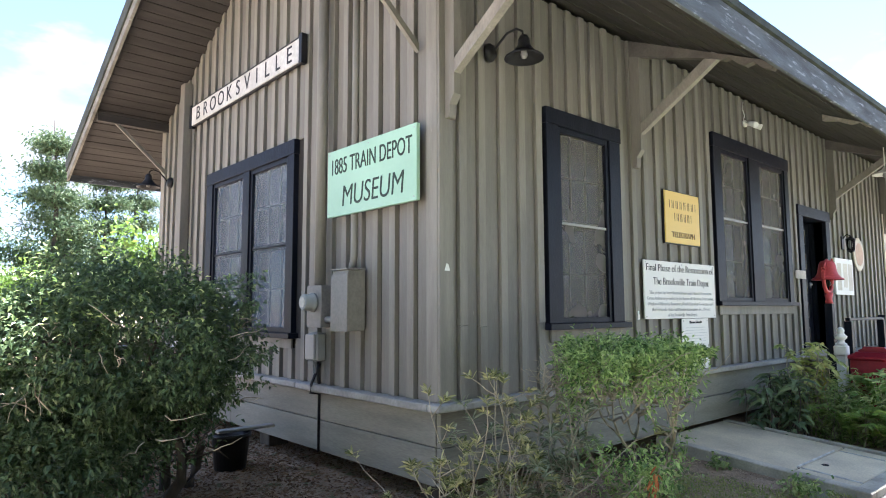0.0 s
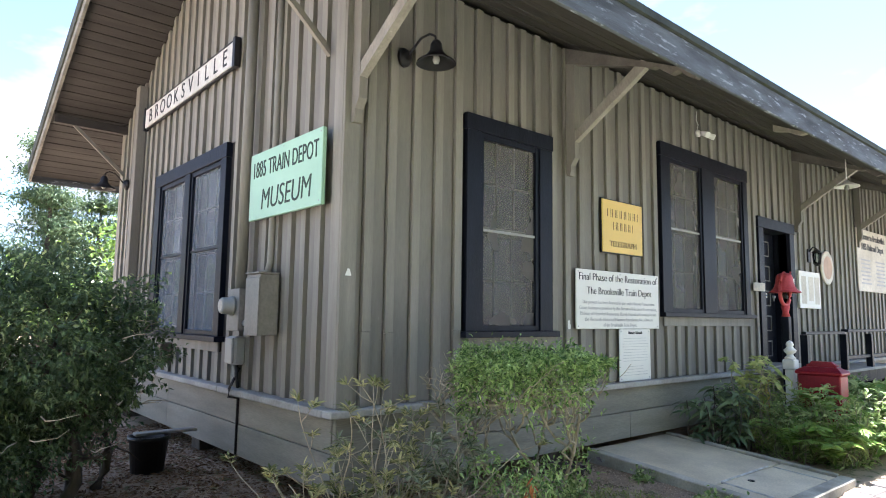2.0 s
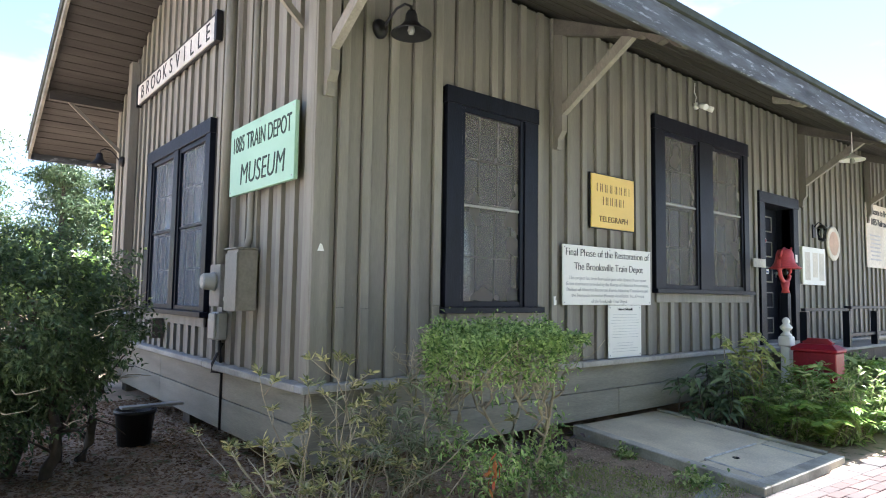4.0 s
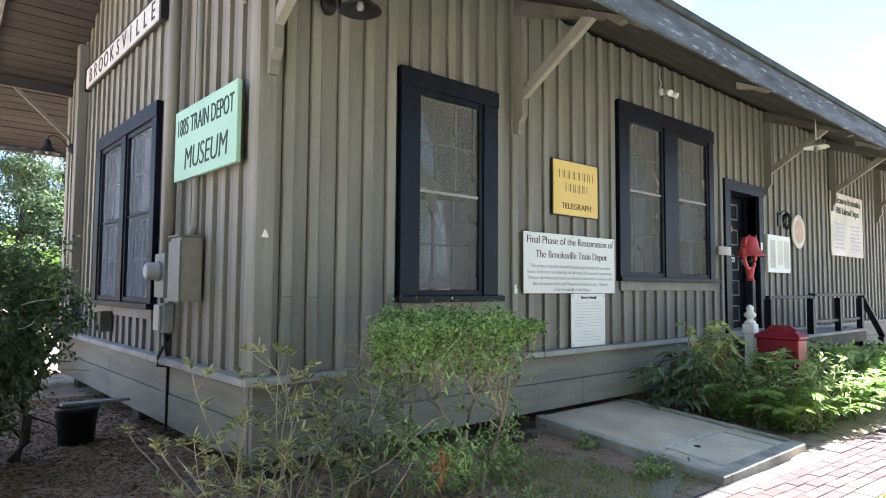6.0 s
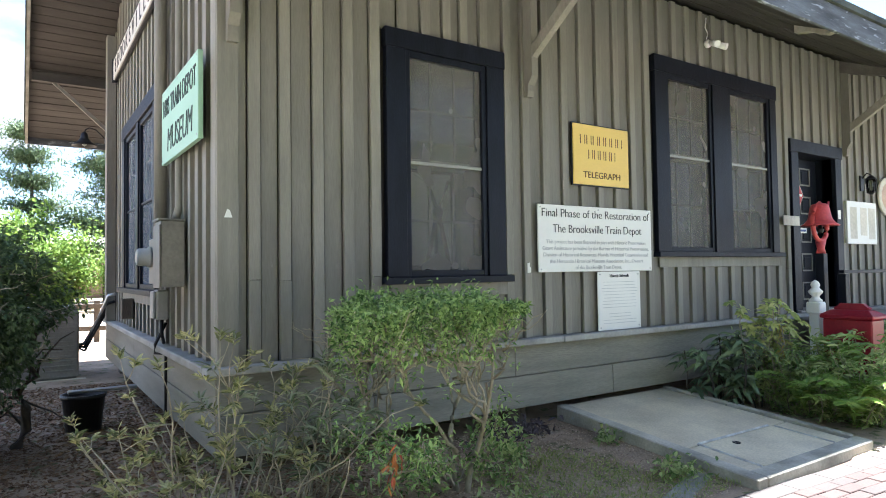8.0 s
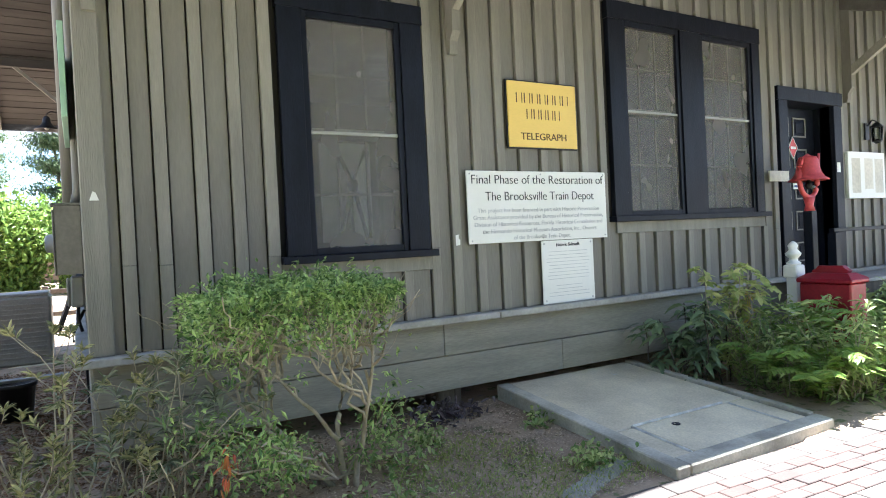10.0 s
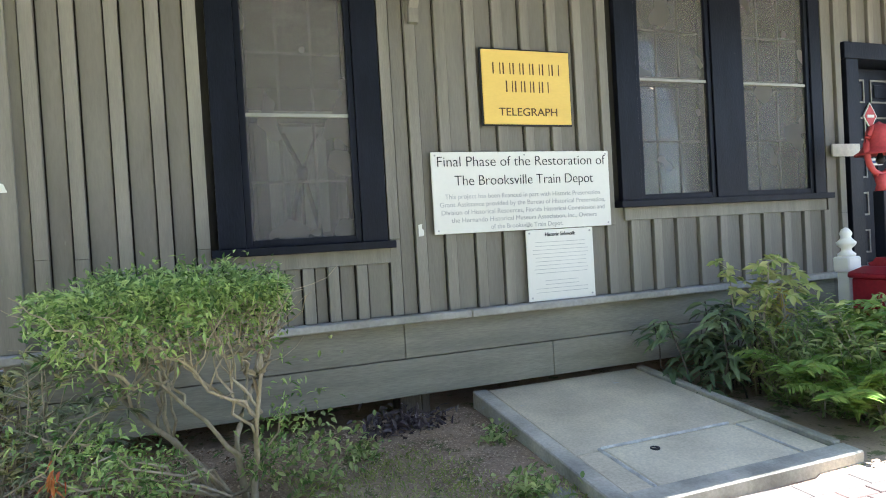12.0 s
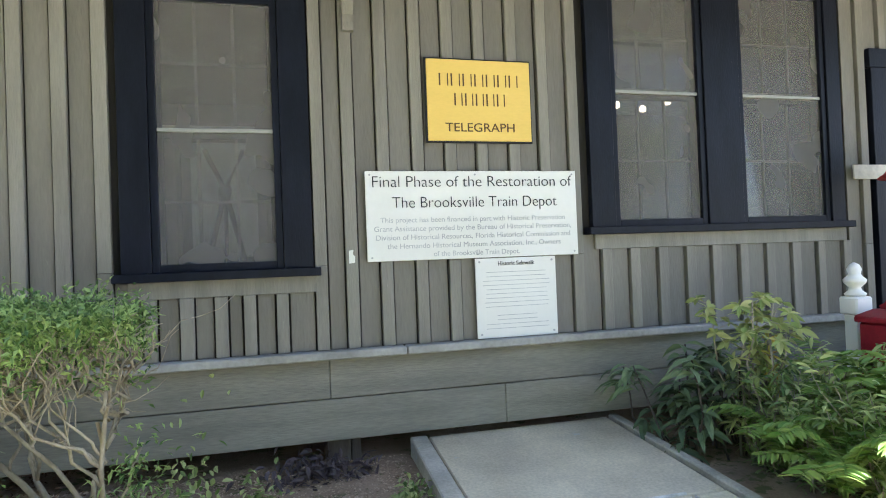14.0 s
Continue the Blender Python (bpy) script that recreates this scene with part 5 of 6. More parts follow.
clus = np.repeat(tipn, 32, 0) + rng.normal(size=(len(tipn) * 32, 3)) * [0.04, 0.04, 0.045]
n = 6000
xy = rng.uniform(-1, 1, (n * 2, 2))
xy = xy[(np.abs(xy[:, 0]) ** 2.6 + np.abs(xy[:, 1]) ** 2.6) < 1][:n]
gapn = np.array([noise.noise(Vector((u * 5, v * 5, 2.0))) for u, v in xy])
xy = xy[gapn > 0.0]
lump = np.array([noise.noise(Vector((u * 3, v * 3, 7.0))) for u, v in xy])
top = np.column_stack([xy[:, 0] * 0.55 - 0.10, xy[:, 1] * 0.46 - 0.05, 1.29 + 0.09 * lump - 0.36 * rng.random(len(xy)) ** 2.6 - 0.16 * (np.abs(xy[:, 0]) ** 4) + 0.06 * (rng.random(len(xy)) > 0.95)])
th = rng.uniform(0, 2 * math.pi, 3000)
th = th[np.array([noise.noise(Vector((math.cos(t_) * 3, math.sin(t_) * 3, 1.0))) for t_ in th]) > -0.1]
edge = np.column_stack([0.54 * np.cos(th) - 0.10, 0.45 * np.sin(th) - 0.05, 1.25 - 0.55 * rng.random(len(th)) ** 1.5 * (0.6 + 0.4 * np.sin(3 * th + 1)) * (0.8 - 0.4 * np.cos(th))])
edge[:, :2] *= (rng.uniform(0.85, 1.08, len(th)) + 0.16 * np.sin(5 * th + 2) * np.sin(2 * th))[:, None]
pts = np.concatenate([top, edge, clus])
out = np.column_stack([pts[:, 0], pts[:, 1], np.full(len(pts), 0.5)])
leaves("foliage", pts, out * 0.7 + rng.normal(size=pts.shape) * 0.6, 0.048, 0.0165, LEAF_TRIM, fb_, label="bright green pointed leaves")
lowc = []
for ln in low:
    for q in ln[3:]:
        lowc += [list(q + Vector(rng.normal(size=3)) * 0.06) for _ in range(40)]
lowc = np.array(lowc)
leaves("low_foliage", lowc, rng.normal(size=lowc.shape) + [0, 0, 0.3], 0.048, 0.017, LEAF_TRIM, fb_, label="low sprays of green leaves")
bl = pts[rng.random(len(pts)) < 0.02] + [0, 0, 0.01]
leaves("blossom", bl, rng.normal(size=bl.shape), 0.016, 0.014, BLOSSOM, fb_, label="tiny pale buds")
q = np.array([-0.58, -0.48, 0.50]) + rng.normal(size=(22, 3)) * [0.015, 0.015, 0.05]
leaves("red_foliage", q, rng.normal(size=q.shape) * 0.5 + [0, 0, -1], 0.055, 0.016, LEAF_RED, fb_, label="a few red withered leaves")

# thin variegated plant at the corner
tp = thing("variegated_shrub", (0.03, -0.50, 0.0), "thin leggy shrub with cream-edged narrow leaves", "shrub")
bm = bmesh.new()
whorl, ways, gw, gways = [], [], [], []
for i in range(50):
    x0 = rng.uniform(-0.62, 0.80)
    grey = x0 > 0.30
    foot = (x0 * 0.55, rng.uniform(-0.22, 0.15) - 0.12, -0.02)
    h = rng.uniform(0.55, 1.28) * (1.05 - 0.30 * abs(x0 + 0.1))
    line = wander(foot, (rng.normal() * 0.3 + x0 * 0.55, rng.normal() * 0.3 - 0.15, 1), h, 7, 0.15, 0.05)
    tube(bm, line, [0.0065, 0.006, 0.0055, 0.005, 0.0045, 0.004, 0.003, 0.002], 5)
    ends = [(line[-1], line[-1] - line[-2])]
    for j in (3, 4, 5, 6):
        if rng.random() < 0.75:
            tw = wander(line[j], (rng.normal(), rng.normal(), 0.7), rng.uniform(0.10, 0.24), 3, 0.2, 0.05)
            tube(bm, tw, [0.0035, 0.003, 0.0025, 0.002], 4)
            ends.append((tw[-1], tw[-1] - tw[-2]))
    for q, ax in ends:
        ax = ax.normalized()
        for k_ in range(14 if grey else 17):
            a = 2.4 * k_ + rng.normal() * 0.3
            spread = Vector((math.cos(a), math.sin(a), 0)) * (0.9 if grey else 1.0) + ax * rng.uniform(0.3, 1.5)
            (gw if grey else whorl).append(list(q - ax * rng.uniform(0, 0.055)))
            (gways if grey else ways).append(list(spread))
for _ in range(18):
    tube(bm, wander((rng.uniform(-0.7, 0.8), rng.uniform(-0.5, 0.05), 0.03), (rng.normal(), rng.normal() - 0.3, 0.45), rng.uniform(0.45, 0.95), 6, 0.28, -0.07), [0.006, 0.006, 0.005, 0.005, 0.004, 0.003, 0.002], 5)
part("stem", bm, BARK, tp, "thin pale bare stems")
leaves("cream_foliage", whorl, ways, 0.062, 0.015, LEAF_CREAM, tp, 0.1, label="cream and green narrow leaves")
leaves("grey_foliage", gw, gways, 0.115, 0.0135, LEAF_GREY, tp, 0.3, label="very narrow grey-green leaves")

# planting bed beyond the ramp
bd = thing("broad_leaf_shrub", (4.84, -0.34, 0.0), "dark shrub with long broad drooping leaves", "shrub")
bm = bmesh.new()
cl, cw = [], []
for i in range(26):
    foot = (rng.uniform(-0.12, 0.48), rng.uniform(-0.38, 0.12), 0.0)
    tip = (foot[0] * 1.2 + rng.normal() * 0.10 - 0.09, foot[1] * 1.2 + rng.normal() * 0.10, rng.uniform(0.28, 0.80))
    stems(bm, [foot], [tip], 0.008, 0.005, 0.02, 4, 5)
    for _ in range(15):
        cl.append([tip[0] + rng.normal() * 0.02, tip[1] + rng.normal() * 0.02, tip[2] - rng.random() * 0.16])
        a = rng.uniform(0, 2 * math.pi)
        cw.append([math.cos(a), math.sin(a), rng.uniform(0.0, 0.7)])
part("stem", bm, BARK_DARK, bd)
leaves("foliage", cl, cw, 0.20, 0.052, LEAF_BROAD, bd, 0.6, 0.15, label="long dark drooping leaves")
um = thing("umbrella_plant", (5.14, -0.72, 0.0), "umbrella plant with yellow-green whorled leaves", "shrub")
bm = bmesh.new()
cl, cw = [], []
for i in range(9):
    tip = (rng.uniform(-0.20, 0.20), rng.uniform(-0.20, 0.20), rng.uniform(0.70, 1.13))
    stems(bm, [(tip[0] * 0.3, tip[1] * 0.3, 0)], [tip], 0.009, 0.005, 0.025, 5, 5)
    for j in range(5):
        a0 = rng.uniform(0, 2 * math.pi)
        c0 = Vector(tip) + Vector((0.10 * math.cos(a0), 0.10 * math.sin(a0), -0.055 * j + 0.03))
        tube(bm, [Vector(tip) + Vector((0, 0, -0.055 * j - 0.02)), c0], 0.0025, 4)
        lean = Vector((math.cos(a0) * 0.5, math.sin(a0) * 0.5 - 0.35, 1)).normalized()
        e1 = lean.orthogonal().normalized()
        e2 = lean.cross(e1)
        for k_ in range(8):
            a = 2 * math.pi * k_ / 8
            cl.append(list(c0))
            cw.append(list(e1 * math.cos(a) + e2 * math.sin(a) + lean * 0.12))
part("stem", bm, BARK, um)
leaves("foliage", cl, cw, 0.095, 0.036, LEAF_UMBRELLA, um, 0.22, 0.12, label="yellow-green whorled leaves")


def lance_shrub(at, rx, ry, h, n_stems, label, mat, length, width):
    """A dense shrub of many upright stems with lance-shaped leaves all along them."""
    s = thing("leafy_shrub", at, label, "shrub", "bed shrubs")
    bm = bmesh.new()
    cl, cw = [], []
    for _ in range(n_stems):
        a, r_ = rng.uniform(0, 2 * math.pi), math.sqrt(rng.random())
        foot = (rx * 0.7 * r_ * math.cos(a), ry * 0.7 * r_ * math.sin(a), -0.02)
        line = wander(foot, (math.cos(a) * 0.45 * r_, math.sin(a) * 0.45 * r_, 1), h * rng.uniform(0.7, 1.1), 6, 0.13, 0.05)
        tube(bm, line, [0.006, 0.0055, 0.005, 0.0045, 0.004, 0.003, 0.002], 5)
        for q in line[1:]:
            for _ in range(8):
                cl.append(list(q + Vector(rng.normal(size=3)) * 0.03))
                cw.append([rng.normal(), rng.normal(), rng.normal() * 0.6 + 0.5])
    part("stem", bm, BARK, s)
    leaves("foliage", cl, cw, length, width, mat, s, 0.35, 0.2)
    return s


lance_shrub((5.56, -0.72, 0.0), 0.30, 0.36, 0.78, 34, "dense mid-green shrub with lance-shaped leaves by ramp", LEAF_MID, 0.10, 0.024)
lance_shrub((6.55, -1.35, -0.05), 0.55, 0.42, 0.72, 60, "dense mid-green shrub beside the red chest", LEAF_MID, 0.105, 0.026)
lance_shrub((5.50, -1.50, -0.04), 0.32, 0.26, 0.86, 40, "lance-leaved shrub before the red chest", LEAF_MID, 0.105, 0.025)
lance_shrub((7.35, -1.2, -0.03), 0.70, 0.5, 0.76, 75, "mid-green leafy shrub in the planting bed", LEAF_MID, 0.15, 0.045)
lance_shrub((8.6, -1.15, -0.03), 0.75, 0.5, 0.62, 60, "mid-green leafy shrub along the railing", LEAF_MID, 0.15, 0.045)
lance_shrub((10.0, -1.2, -0.03), 0.85, 0.5, 0.62, 60, "mid-green leafy shrub near the steps", LEAF_MID, 0.15, 0.045)
lance_shrub((5.28, -1.10, -0.02), 0.30, 0.38, 0.64, 34, "leafy undergrowth beside the ramp kerb", LEAF_MID, 0.10, 0.024)


def fern(at, n_fronds, reach, label):
    """Arching fronds, each with two rows of leaflets."""
    s = thing("fern", at, label, "fern", "ferns")
    bm = bmesh.new()
    cl, cw, wl_ = [], [], []
    for i in range(n_fronds):
        a = 2 * math.pi * i / n_fronds + rng.normal() * 0.2
        hor, rr_ = Vector((math.cos(a), math.sin(a), 0)), reach * rng.uniform(0.7, 1.1)
        tilt = rng.uniform(0.9, 2.0)
        pts = [hor * (rr_ * t_ * (0.45 + 0.55 * t_)) + Vector((0, 0, rr_ * tilt * (1.5 * t_ - 0.95 * t_ * t_))) for t_ in [k_ / 14 for k_ in range(15)]]
        tube(bm, pts, [0.004 - 0.0002 * k_ for k_ in range(15)], 4)
        across = hor.cross(Vector((0, 0, 1)))
        for k_ in range(3, 15):
            for f_ in (0.0, 0.5):
                q = pts[k_ - 1].lerp(pts[k_], f_)
                for sd in (-1, 1):
                    cl.append(list(q))
                    cw.append(list(across * sd + (pts[k_] - pts[k_ - 1]).normalized() * 0.35))
    part("stalk", bm, LEAF_FERN, s)
    leaves("frond_foliage", cl, cw, 0.095, 0.024, LEAF_FERN, s, 0.2, 0.1)
    return s


for i, (x, y, z, n_, r_) in enumerate(((5.80, -1.72, 0.10, 16, 0.46), (6.35, -1.78, 0.1, 18, 0.50), (7.0, -1.86, 0.2, 18, 0.50), (7.6, -1.90, 0.22, 18, 0.50), (8.6, -1.92, 0.2, 16, 0.50),
                                      (5.36, -1.50, 0.06, 14, 0.44), (4.98, -1.58, 0.16, 13, 0.42), (5.55, -1.30, 0.50, 9, 0.38), (5.02, -1.15, 0.2, 7, 0.40), (6.9, -1.3, 0.35, 14, 0.45), (7.7, -1.25, 0.3, 14, 0.45), (9.8, -1.6, 0.1, 14, 0.5), (5.55, -0.95, 0.3, 7, 0.5))):
    fern((x, y, z - 0.06), n_, r_, "bright green arching fern in the planting bed")
cr = thing("yellow_frond", (5.26, -0.85, 0.45), "single yellowing frond among the shrubs", "frond")
bm = bmesh.new()
ln = wander((0, 0, -0.45), (0.0, -0.05, 1), 0.85, 8, 0.05)
tube(bm, ln, 0.004, 4)
part("stalk", bm, BARK, cr)
cl = [list(q) for q in ln[4:] for _ in range(10)]
leaves("frond_foliage", cl, rng.normal(size=(len(cl), 3)) + [0, 0, 0.4], 0.08, 0.024, leaf_material("yellowed", (0.55, 0.38, 0.10), (0.48, 0.46, 0.10)), cr)

pu = thing("purple_plant", (2.42, -0.12, 0.03), "low purple-leaved plant beneath the skirt boards", "plant")
q = np.column_stack([rng.normal(size=520) * 0.17, rng.normal(size=520) * 0.09 - 0.03, np.abs(rng.normal(size=520)) * 0.075 + 0.01])
leaves("foliage", q, rng.normal(size=q.shape) + [0, -0.2, 0.55], 0.10, 0.03, LEAF_PURPLE, pu, 0.3, 0.2)
for i, (x, y, n_, sp, h_) in enumerate(((1.72, -0.80, 260, 0.11, 0.40), (0.55, -1.05, 130, 0.12, 0.20), (1.45, -1.30, 110, 0.14, 0.10), (2.75, -1.45, 200, 0.08, 0.10), (2.9, -0.7, 100, 0.05, 0.09), (0.2, -0.95, 200, 0.12, 0.14),
                                       (2.05, -0.55, 150, 0.06, 0.12), (1.0, -1.5, 120, 0.2, 0.10))):
    w_ = thing("weed_clump", (x, y, ground_z(x, y)), "small green weeds growing in the mulch", "weeds", "weed clumps")
    q = np.column_stack([rng.normal(size=n_) * sp, rng.normal(size=n_) * sp, np.abs(rng.normal(size=n_)) * h_ * 0.6])
    leaves("foliage", q, rng.normal(size=q.shape) + [0, 0, 0.6], 0.055, 0.024, LEAF_MID, w_, 0.2, 0.2)


# grass, chips and fallen leaves, pebbles
def on_ground(n, x0, x1, y0, y1):
    x, y = rng.uniform(x0, x1, n), rng.uniform(y0, y1, n)
    return np.column_stack([x, y, [ground_z(a, b) for a, b in zip(x, y)]])


q = on_ground(24000, -1.5, 3.0, -1.75, 0.1)
dens = np.array([noise.noise(Vector((a * 1.6, b * 1.6, 3.0))) + 0.55 * (-b - 0.85) for a, b, _ in q])
q = q[dens > -0.06 + 0.25 * rng.random(len(q))]
ob = leaves("grass", q, rng.normal(size=q.shape) * 0.55 + [0, 0, 0.9], 0.055, 0.007, GRASS, None, 0.3)
tagged(ob, "thin patchy low grass on the mulch", "grass", kind="stuff")
bm = bmesh.new()
prism(bm, [(-3.38, -5.18), (40, -5.18), (40, -4.6), (16, -3.42), (-1.0, -2.40), (-1.0, -1.62), (-3.38, -1.62)], "z", -0.2, 0.004)
tagged(part("lawn_strip", bm, material("thin_lawn", (0.17, 0.17, 0.06), 0.95, (0.11, 0.11, 0.045), 3, (1, 1, 1), 60, 0.6)), "thin sunlit lawn beside the brick path", "lawn", kind="structure")
q = on_ground(60000, -3.3, 16, -5.1, -2.45)
q[:, 2] = 0.0
q = q[q[:, 1] < np.array([path_edge(x) - 0.84 for x in q[:, 0]])]
ob = leaves("lawn", q, rng.normal(size=q.shape) * 0.5 + [0, 0, 0.9], 0.07, 0.012, GRASS, None, 0.3)
tagged(ob, "sunlit lawn grass beyond the brick path", "grass", kind="stuff")
q = on_ground(44000, -2.6, 1.6, -1.75, 4.8)
q = q[q[:, 0] + 0.5 * rng.normal(size=len(q)) < 0.6]
ob = leaves("mulch_chips", q + [0, 0, 0.006], rng.normal(size=q.shape) * [1, 1, 0.15], 0.045, 0.016, leaf_material("bark_chip", (0.095, 0.052, 0.028), (0.31, 0.195, 0.11), 0.9, 0.0), None, 0.0, 0.1)
tagged(ob, "dark bark mulch and dry leaves by the gable", "mulch", kind="stuff")
q = on_ground(17000, 0.2, 3.0, -1.78, 0.05)
ob = leaves("dry_litter", q + [0, 0, 0.006], rng.normal(size=q.shape) * [1, 1, 0.12], 0.021, 0.010, leaf_material("dry_litter_chip", (0.28, 0.205, 0.14), (0.60, 0.47, 0.34), 0.9, 0.0), None, 0.0, 0.05)
tagged(ob, "pale dry soil crumbs and leaf litter", "litter", kind="stuff")
q = on_ground(1500, 2.30, 2.95, -1.80, -1.45)
q = q[np.abs(q[:, 1] + 1.72 - (q[:, 0] - 2.3) * 0.35) < 0.07]
me_v, me_f = [], []
for c in q:
    r_ = rng.uniform(0.008, 0.018)
    k0 = len(me_v)
    pts6 = np.array([[1, 0, 0], [-1, 0, 0], [0, 1, 0], [0, -1, 0], [0, 0, 1], [0, 0, -1]]) * rng.uniform(0.7, 1.2, (6, 1)) * r_
    me_v += (pts6 + c + [0, 0, r_ * 0.5]).tolist()
    me_f += [[k0 + i for i in f] for f in ((0, 2, 4), (2, 1, 4), (1, 3, 4), (3, 0, 4), (2, 0, 5), (1, 2, 5), (3, 1, 5), (0, 3, 5))]
me = bpy.data.meshes.new("pebbles")
me.from_pydata(me_v, [], me_f)
me.materials.append(material("white_pebble", (0.42, 0.40, 0.34), 0.8))
tagged(new("pebbles", me), "patch of small white pebbles by the path", "gravel", kind="stuff")


# ---- trees ----
def tree(name, at, height, crown, label, mat, clumps, per, leaf, pine=False, low=0.35):
    """A tapered trunk, limbs, and many small clumps of leaves with gaps between."""
    t = thing(name, at, label, "tree", "trees")
    bm = bmesh.new()
    trunk = wander((0, 0, -0.1), (0, 0, 1), height * 0.96, 8, 0.04, 0.1)
    tube(bm, trunk, [height * 0.016 * (1 - 0.11 * i) for i in range(9)], 8)
    cl, cw = [], []
    for i in range(clumps):
        f_ = low + (1 - low) * (i + rng.random()) / clumps
        base = trunk[min(8, int(f_ * 8))]
        a = rng.uniform(0, 2 * math.pi)
        reach = crown * (math.sin(math.pi * min(1, 0.25 + 0.75 * (1 - f_) / (1 - low) + 0.05)) if not pine else (1.15 - f_) * 0.95) * rng.uniform(0.5, 1.1)
        tip = base + Vector((math.cos(a) * reach, math.sin(a) * reach, reach * rng.uniform(0.1, 0.5)))
        line = [base.lerp(tip, k_ / 4) + Vector(rng.normal(size=3)) * 0.06 * (0 < k_ < 4) for k_ in range(5)]
        tube(bm, line, [height * 0.004, height * 0.0035, height * 0.003, height * 0.002, height * 0.001], 5)
        for q in line[2:]:
            sz = crown * (0.16 if pine else 0.22)
            m_ = per // 3
            cl += (np.array(q) + rng.normal(size=(m_, 3)) * [sz, sz, sz * (0.5 if pine else 0.75)]).tolist()
    part("trunk", bm, BARK_DARK, t)
    cl = np.array(cl)
    leaves("crown", cl, rng.normal(size=cl.shape) + [0, 0, 0.2], leaf, leaf * (0.35 if pine else 0.6), mat, t)
    return t


pine = tree("pine_tree", (2.2, 27, 0), 10.2, 2.5, "tall dark pine with open ragged crown", LEAF_PINE, 64, 230, 0.19, True, 0.25)
for x, y, s_, rz in ((-0.6, 29, 0.92, 1.0), (4.6, 28, 0.86, 2.2), (6.6, 31, 0.95, 3.3), (-3.6, 31, 0.85, 4.0), (3.3, 33, 1.0, 0.4), (9.0, 30, 0.8, 5.1)):
    copy_thing(pine, pose(x, y, 0, 0, 0, math.degrees(rz)) @ Matrix.Scale(s_, 4))
oak = tree("leafy_tree", (5.4, 21, 0), 4.4, 2.2, "sunlit bright green leafy tree", LEAF_TREE, 40, 190, 0.24, False, 0.12)
for x, y, s_, rz in ((2.6, 23, 0.6, 1), (0.2, 25, 0.7, 2), (-2.2, 27, 0.95, 3), (8.2, 22, 0.9, 4), (-5.2, 26, 0.8, 5), (-8.5, 27, 0.9, 0.5),
                     # these stand unseen behind the camera, added for reflections and to block sky light
                     (-17, -13, 2.0, 1.1), (-4, -15, 2.0, 2.7), (-26, -8, 2.0, 4.4), (8, -24, 1.7, 2.2), (17, -24, 1.8, 0.2)):
    copy_thing(oak, pose(x, y, 0, 0, 0, math.degrees(rz)) @ Matrix.Scale(s_, 4))
# unseen tree row, added to keep low sky light off the long wall
shade = tree("shade_tree", (-5.8, -10.0, 0), 8.0, 3.6, "unseen broad dark green tree added to shade the wall", leaf_material("shade_tree_leaf", (0.045, 0.075, 0.035), (0.11, 0.15, 0.07), 0.5, 0.2), 60, 210, 0.30, False, 0.1)
for x, y, s_, rz in ((-1.2, -10.0, 1.05, 1.2), (3.0, -12.5, 0.95, 2.9)):
    copy_thing(shade, pose(x, y, 0, 0, 0, math.degrees(rz)) @ Matrix.Scale(s_, 4))
lot = thing("far_house", (-1.5, 40, 0), "low brown house far behind the trees", "house")
boxes("wall", material("brown_wall", (0.28, 0.2, 0.14), 0.8), lot, (-9, 9, 0, 6, 0, 2.5))
bm = bmesh.new()
prism(bm, [(-0.5, 2.5), (6.5, 2.5), (3, 4.0)], "x", -9.5, 9.5)
part("roof", bm, CREAM, lot)
bm = bmesh.new()
box(bm, -14, 14, 12, 19, 0.0, 0.035)
tagged(part("road", bm, material("pale_sand_road", (0.50, 0.42, 0.35), 0.9)), "pale sunlit sandy drive behind the depot", "road", kind="structure")
# unseen ground, added; its grey sets how much sunlight bounces onto the long wall
bm = bmesh.new()
box(bm, -3.4, 60, -16, -5.2, -0.2, 0.012)
tagged(part("road", bm, material("unseen_grey_ground", (0.25, 0.24, 0.225), 0.9, (0.17, 0.165, 0.155), 1.2, grain=60)), "unseen grey ground added across the lawn", "road", kind="structure")
# pale ground carried far out of view, added to bounce sunlight onto the gable
bm = bmesh.new()
box(bm, -60, -3.4, -16, 60, -0.2, 0.075)
tagged(part("pavement", bm, material("pale_bounce_ground", (0.50, 0.455, 0.39), 0.9)), "pale sandy ground, mostly unseen, added to light the gable", "pavement", kind="structure")
fe = thing("yard_fence", (0, 10.5, 0.0), "dark timber yard fence behind the depot", "fence")
for i in range(9):
    boxes("post", WOOD, fe, (-6 + i * 0.9, -5.9 + i * 0.9, -0.05, 0.05, 0, 0.95))
for z in (0.35, 0.8):
    boxes("rail", WOOD, fe, (-6, 1.4, -0.09, -0.055, z, z + 0.09))

# ---- brick path ----
path = thing("brick_path", (0, 0, 0), "pinkish brick paver path with grey border stones", "path", kind="structure")
bm = bmesh.new()
X0, X1, WIDE = -1.0, 16.0, 0.82
prism(bm, [(X0, path_edge(X0)), (X1, path_edge(X1)), (X1, path_edge(X1) - WIDE), (X0, path_edge(X0) - WIDE)], "z", -0.16, -0.022)
part("sand_bed", bm, SAND, path, "sandy joints between pavers")
turn = math.atan(-0.06)
BORDER = material("grey_border_stone", (0.098, 0.083, 0.071), 0.88, (0.074, 0.063, 0.054), 3, (1, 1, 1), 70, 0.3, spread=0.25)


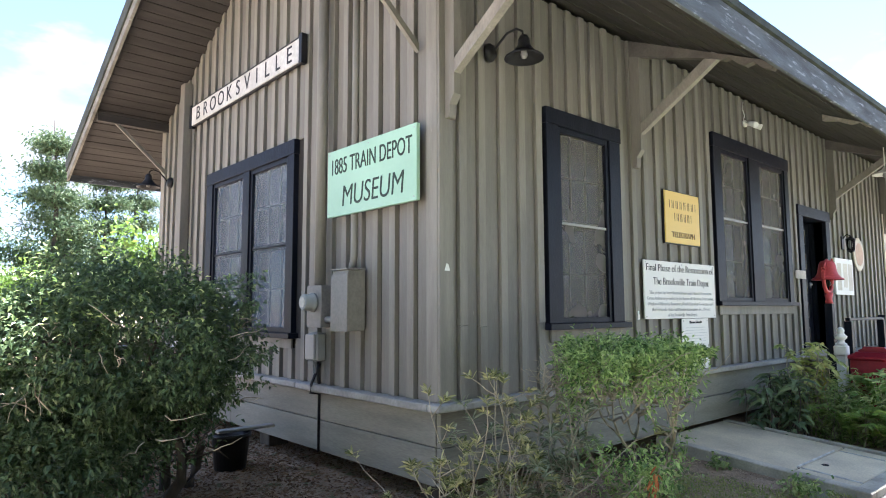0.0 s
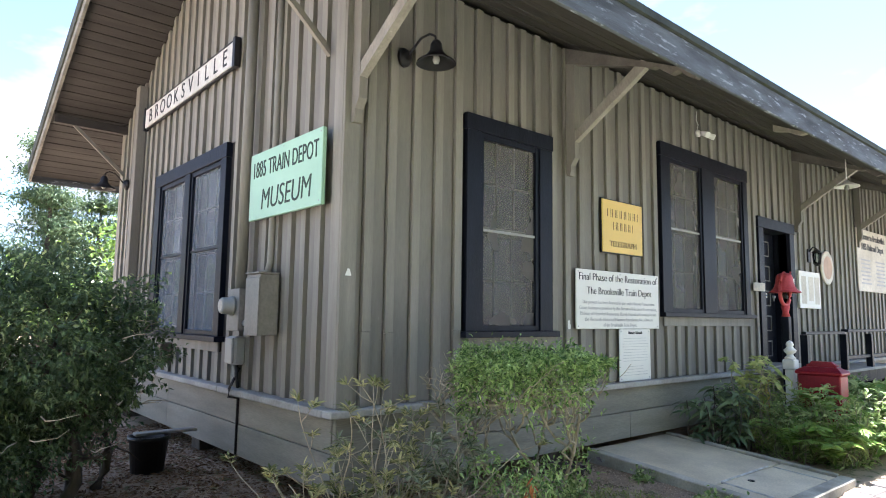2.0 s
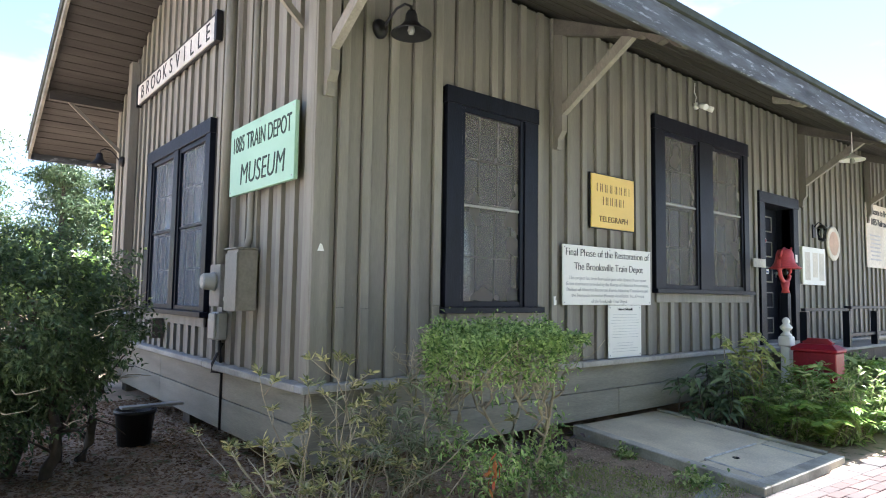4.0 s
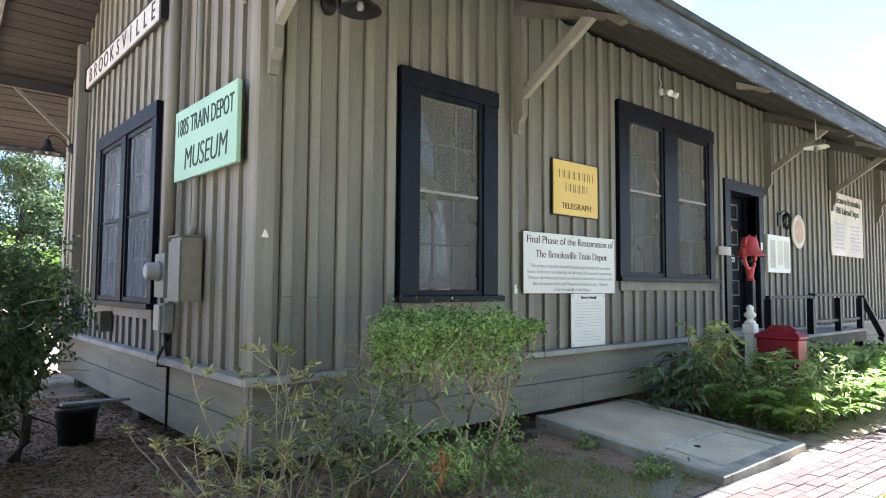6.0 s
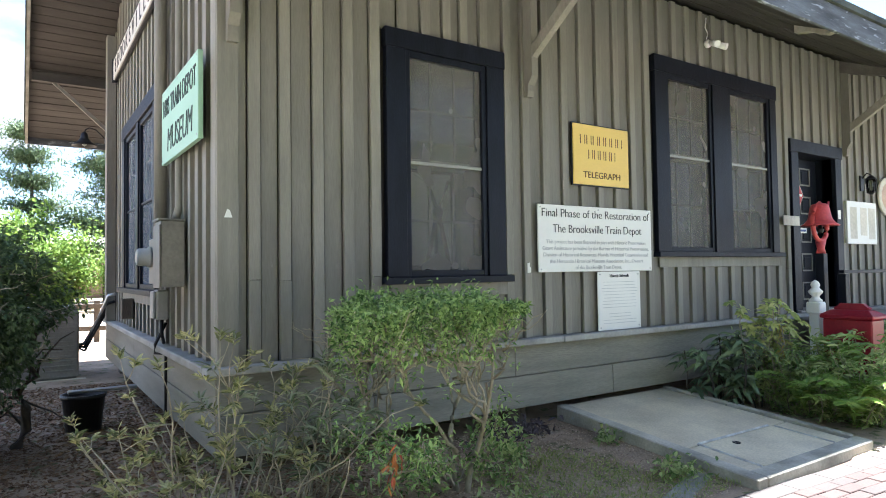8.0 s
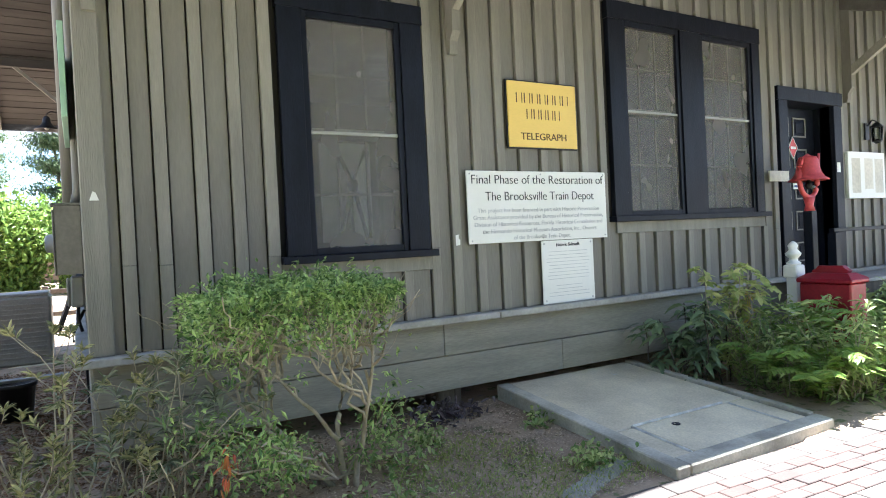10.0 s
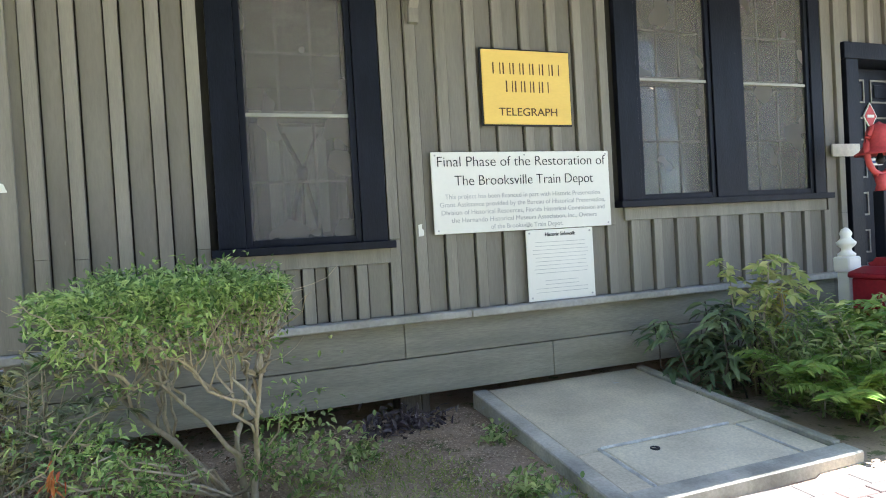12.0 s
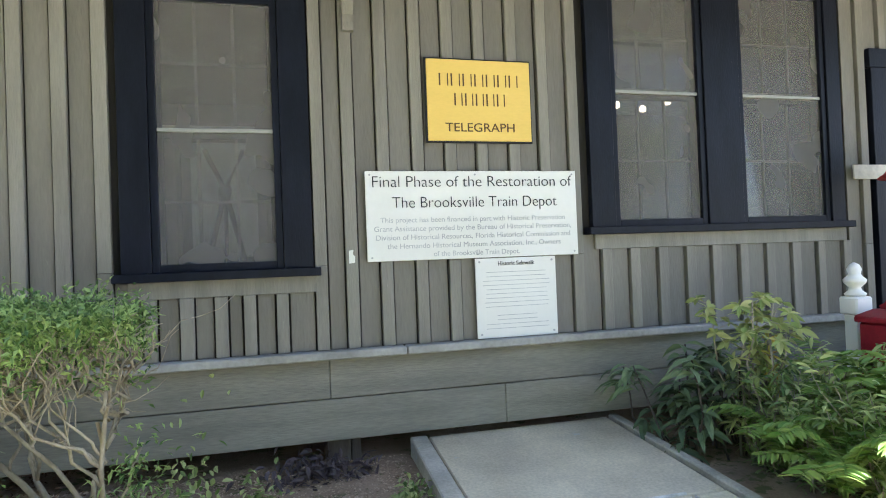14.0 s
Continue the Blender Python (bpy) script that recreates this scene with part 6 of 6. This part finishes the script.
def paver_mesh(name, lx, ly, mat):
    bm = bmesh.new()
    box(bm, -lx / 2, lx / 2, -ly / 2, ly / 2, 0, 0.03, bevel=0.004)
    me = bpy.data.meshes.new(name)
    bm.to_mesh(me)
    bm.free()
    me.materials.append(mat)
    return me


field, field2, border = paver_mesh("paver", 0.194, 0.094, BRICK), paver_mesh("paver", 0.194, 0.094, BRICK_GREY), paver_mesh("border_paver", 0.380, 0.148, BORDER)
along, across_ = Vector((math.cos(turn), math.sin(turn), 0)), Vector((math.sin(turn), -math.cos(turn), 0))
origin = Vector((X0, path_edge(X0), -0.018))
random.seed(4)
far_field = bmesh.new()
spots = [("border", i * 0.386 + 0.2, 0.10) for i in range(int((X1 - X0) / 0.386))]
spots += [("border", i * 0.386 + 0.2, 0.745) for i in range(int((X1 - X0) / 0.386))]
for row in range(5):
    spots += [("field", i * 0.198 + 0.1 + 0.099 * (row % 2), 0.226 + row * 0.098) for i in range(int((X1 - X0) / 0.198) - 1)]
count = 0
for kind_, u, w_ in spots:
    at = origin + along * u + across_ * w_ + Vector((0, 0, random.uniform(-0.003, 0.003)))
    if 2.4 < at.x < 5.3 and count < 300 and at.y > -2.75:
        ob = new("paver", border if kind_ == "border" else (field if random.random() < 0.75 else field2))
        ob.matrix_basis = Matrix.Translation(at) @ Matrix.Rotation(turn, 4, "Z")
        ob.parent = path
        count += 1
    else:
        lx, ly = (0.380, 0.148) if kind_ == "border" else (0.194, 0.094)
        cs = [at + along * (sx * lx / 2) + across_ * (sy * ly / 2) for sx, sy in ((-1, -1), (1, -1), (1, 1), (-1, 1))]
        lo = [far_field.verts.new(c) for c in cs]
        hi = [far_field.verts.new(c + Vector((0, 0, 0.03))) for c in cs]
        far_field.faces.new(hi[::-1])
        for i in range(4):
            far_field.faces.new((lo[i], lo[(i + 1) % 4], hi[(i + 1) % 4], hi[i]))
bmesh.ops.recalc_face_normals(far_field, faces=far_field.faces)
part("paver_field", far_field, BRICK, path, "further pinkish pavers")["kind"] = "stuff"
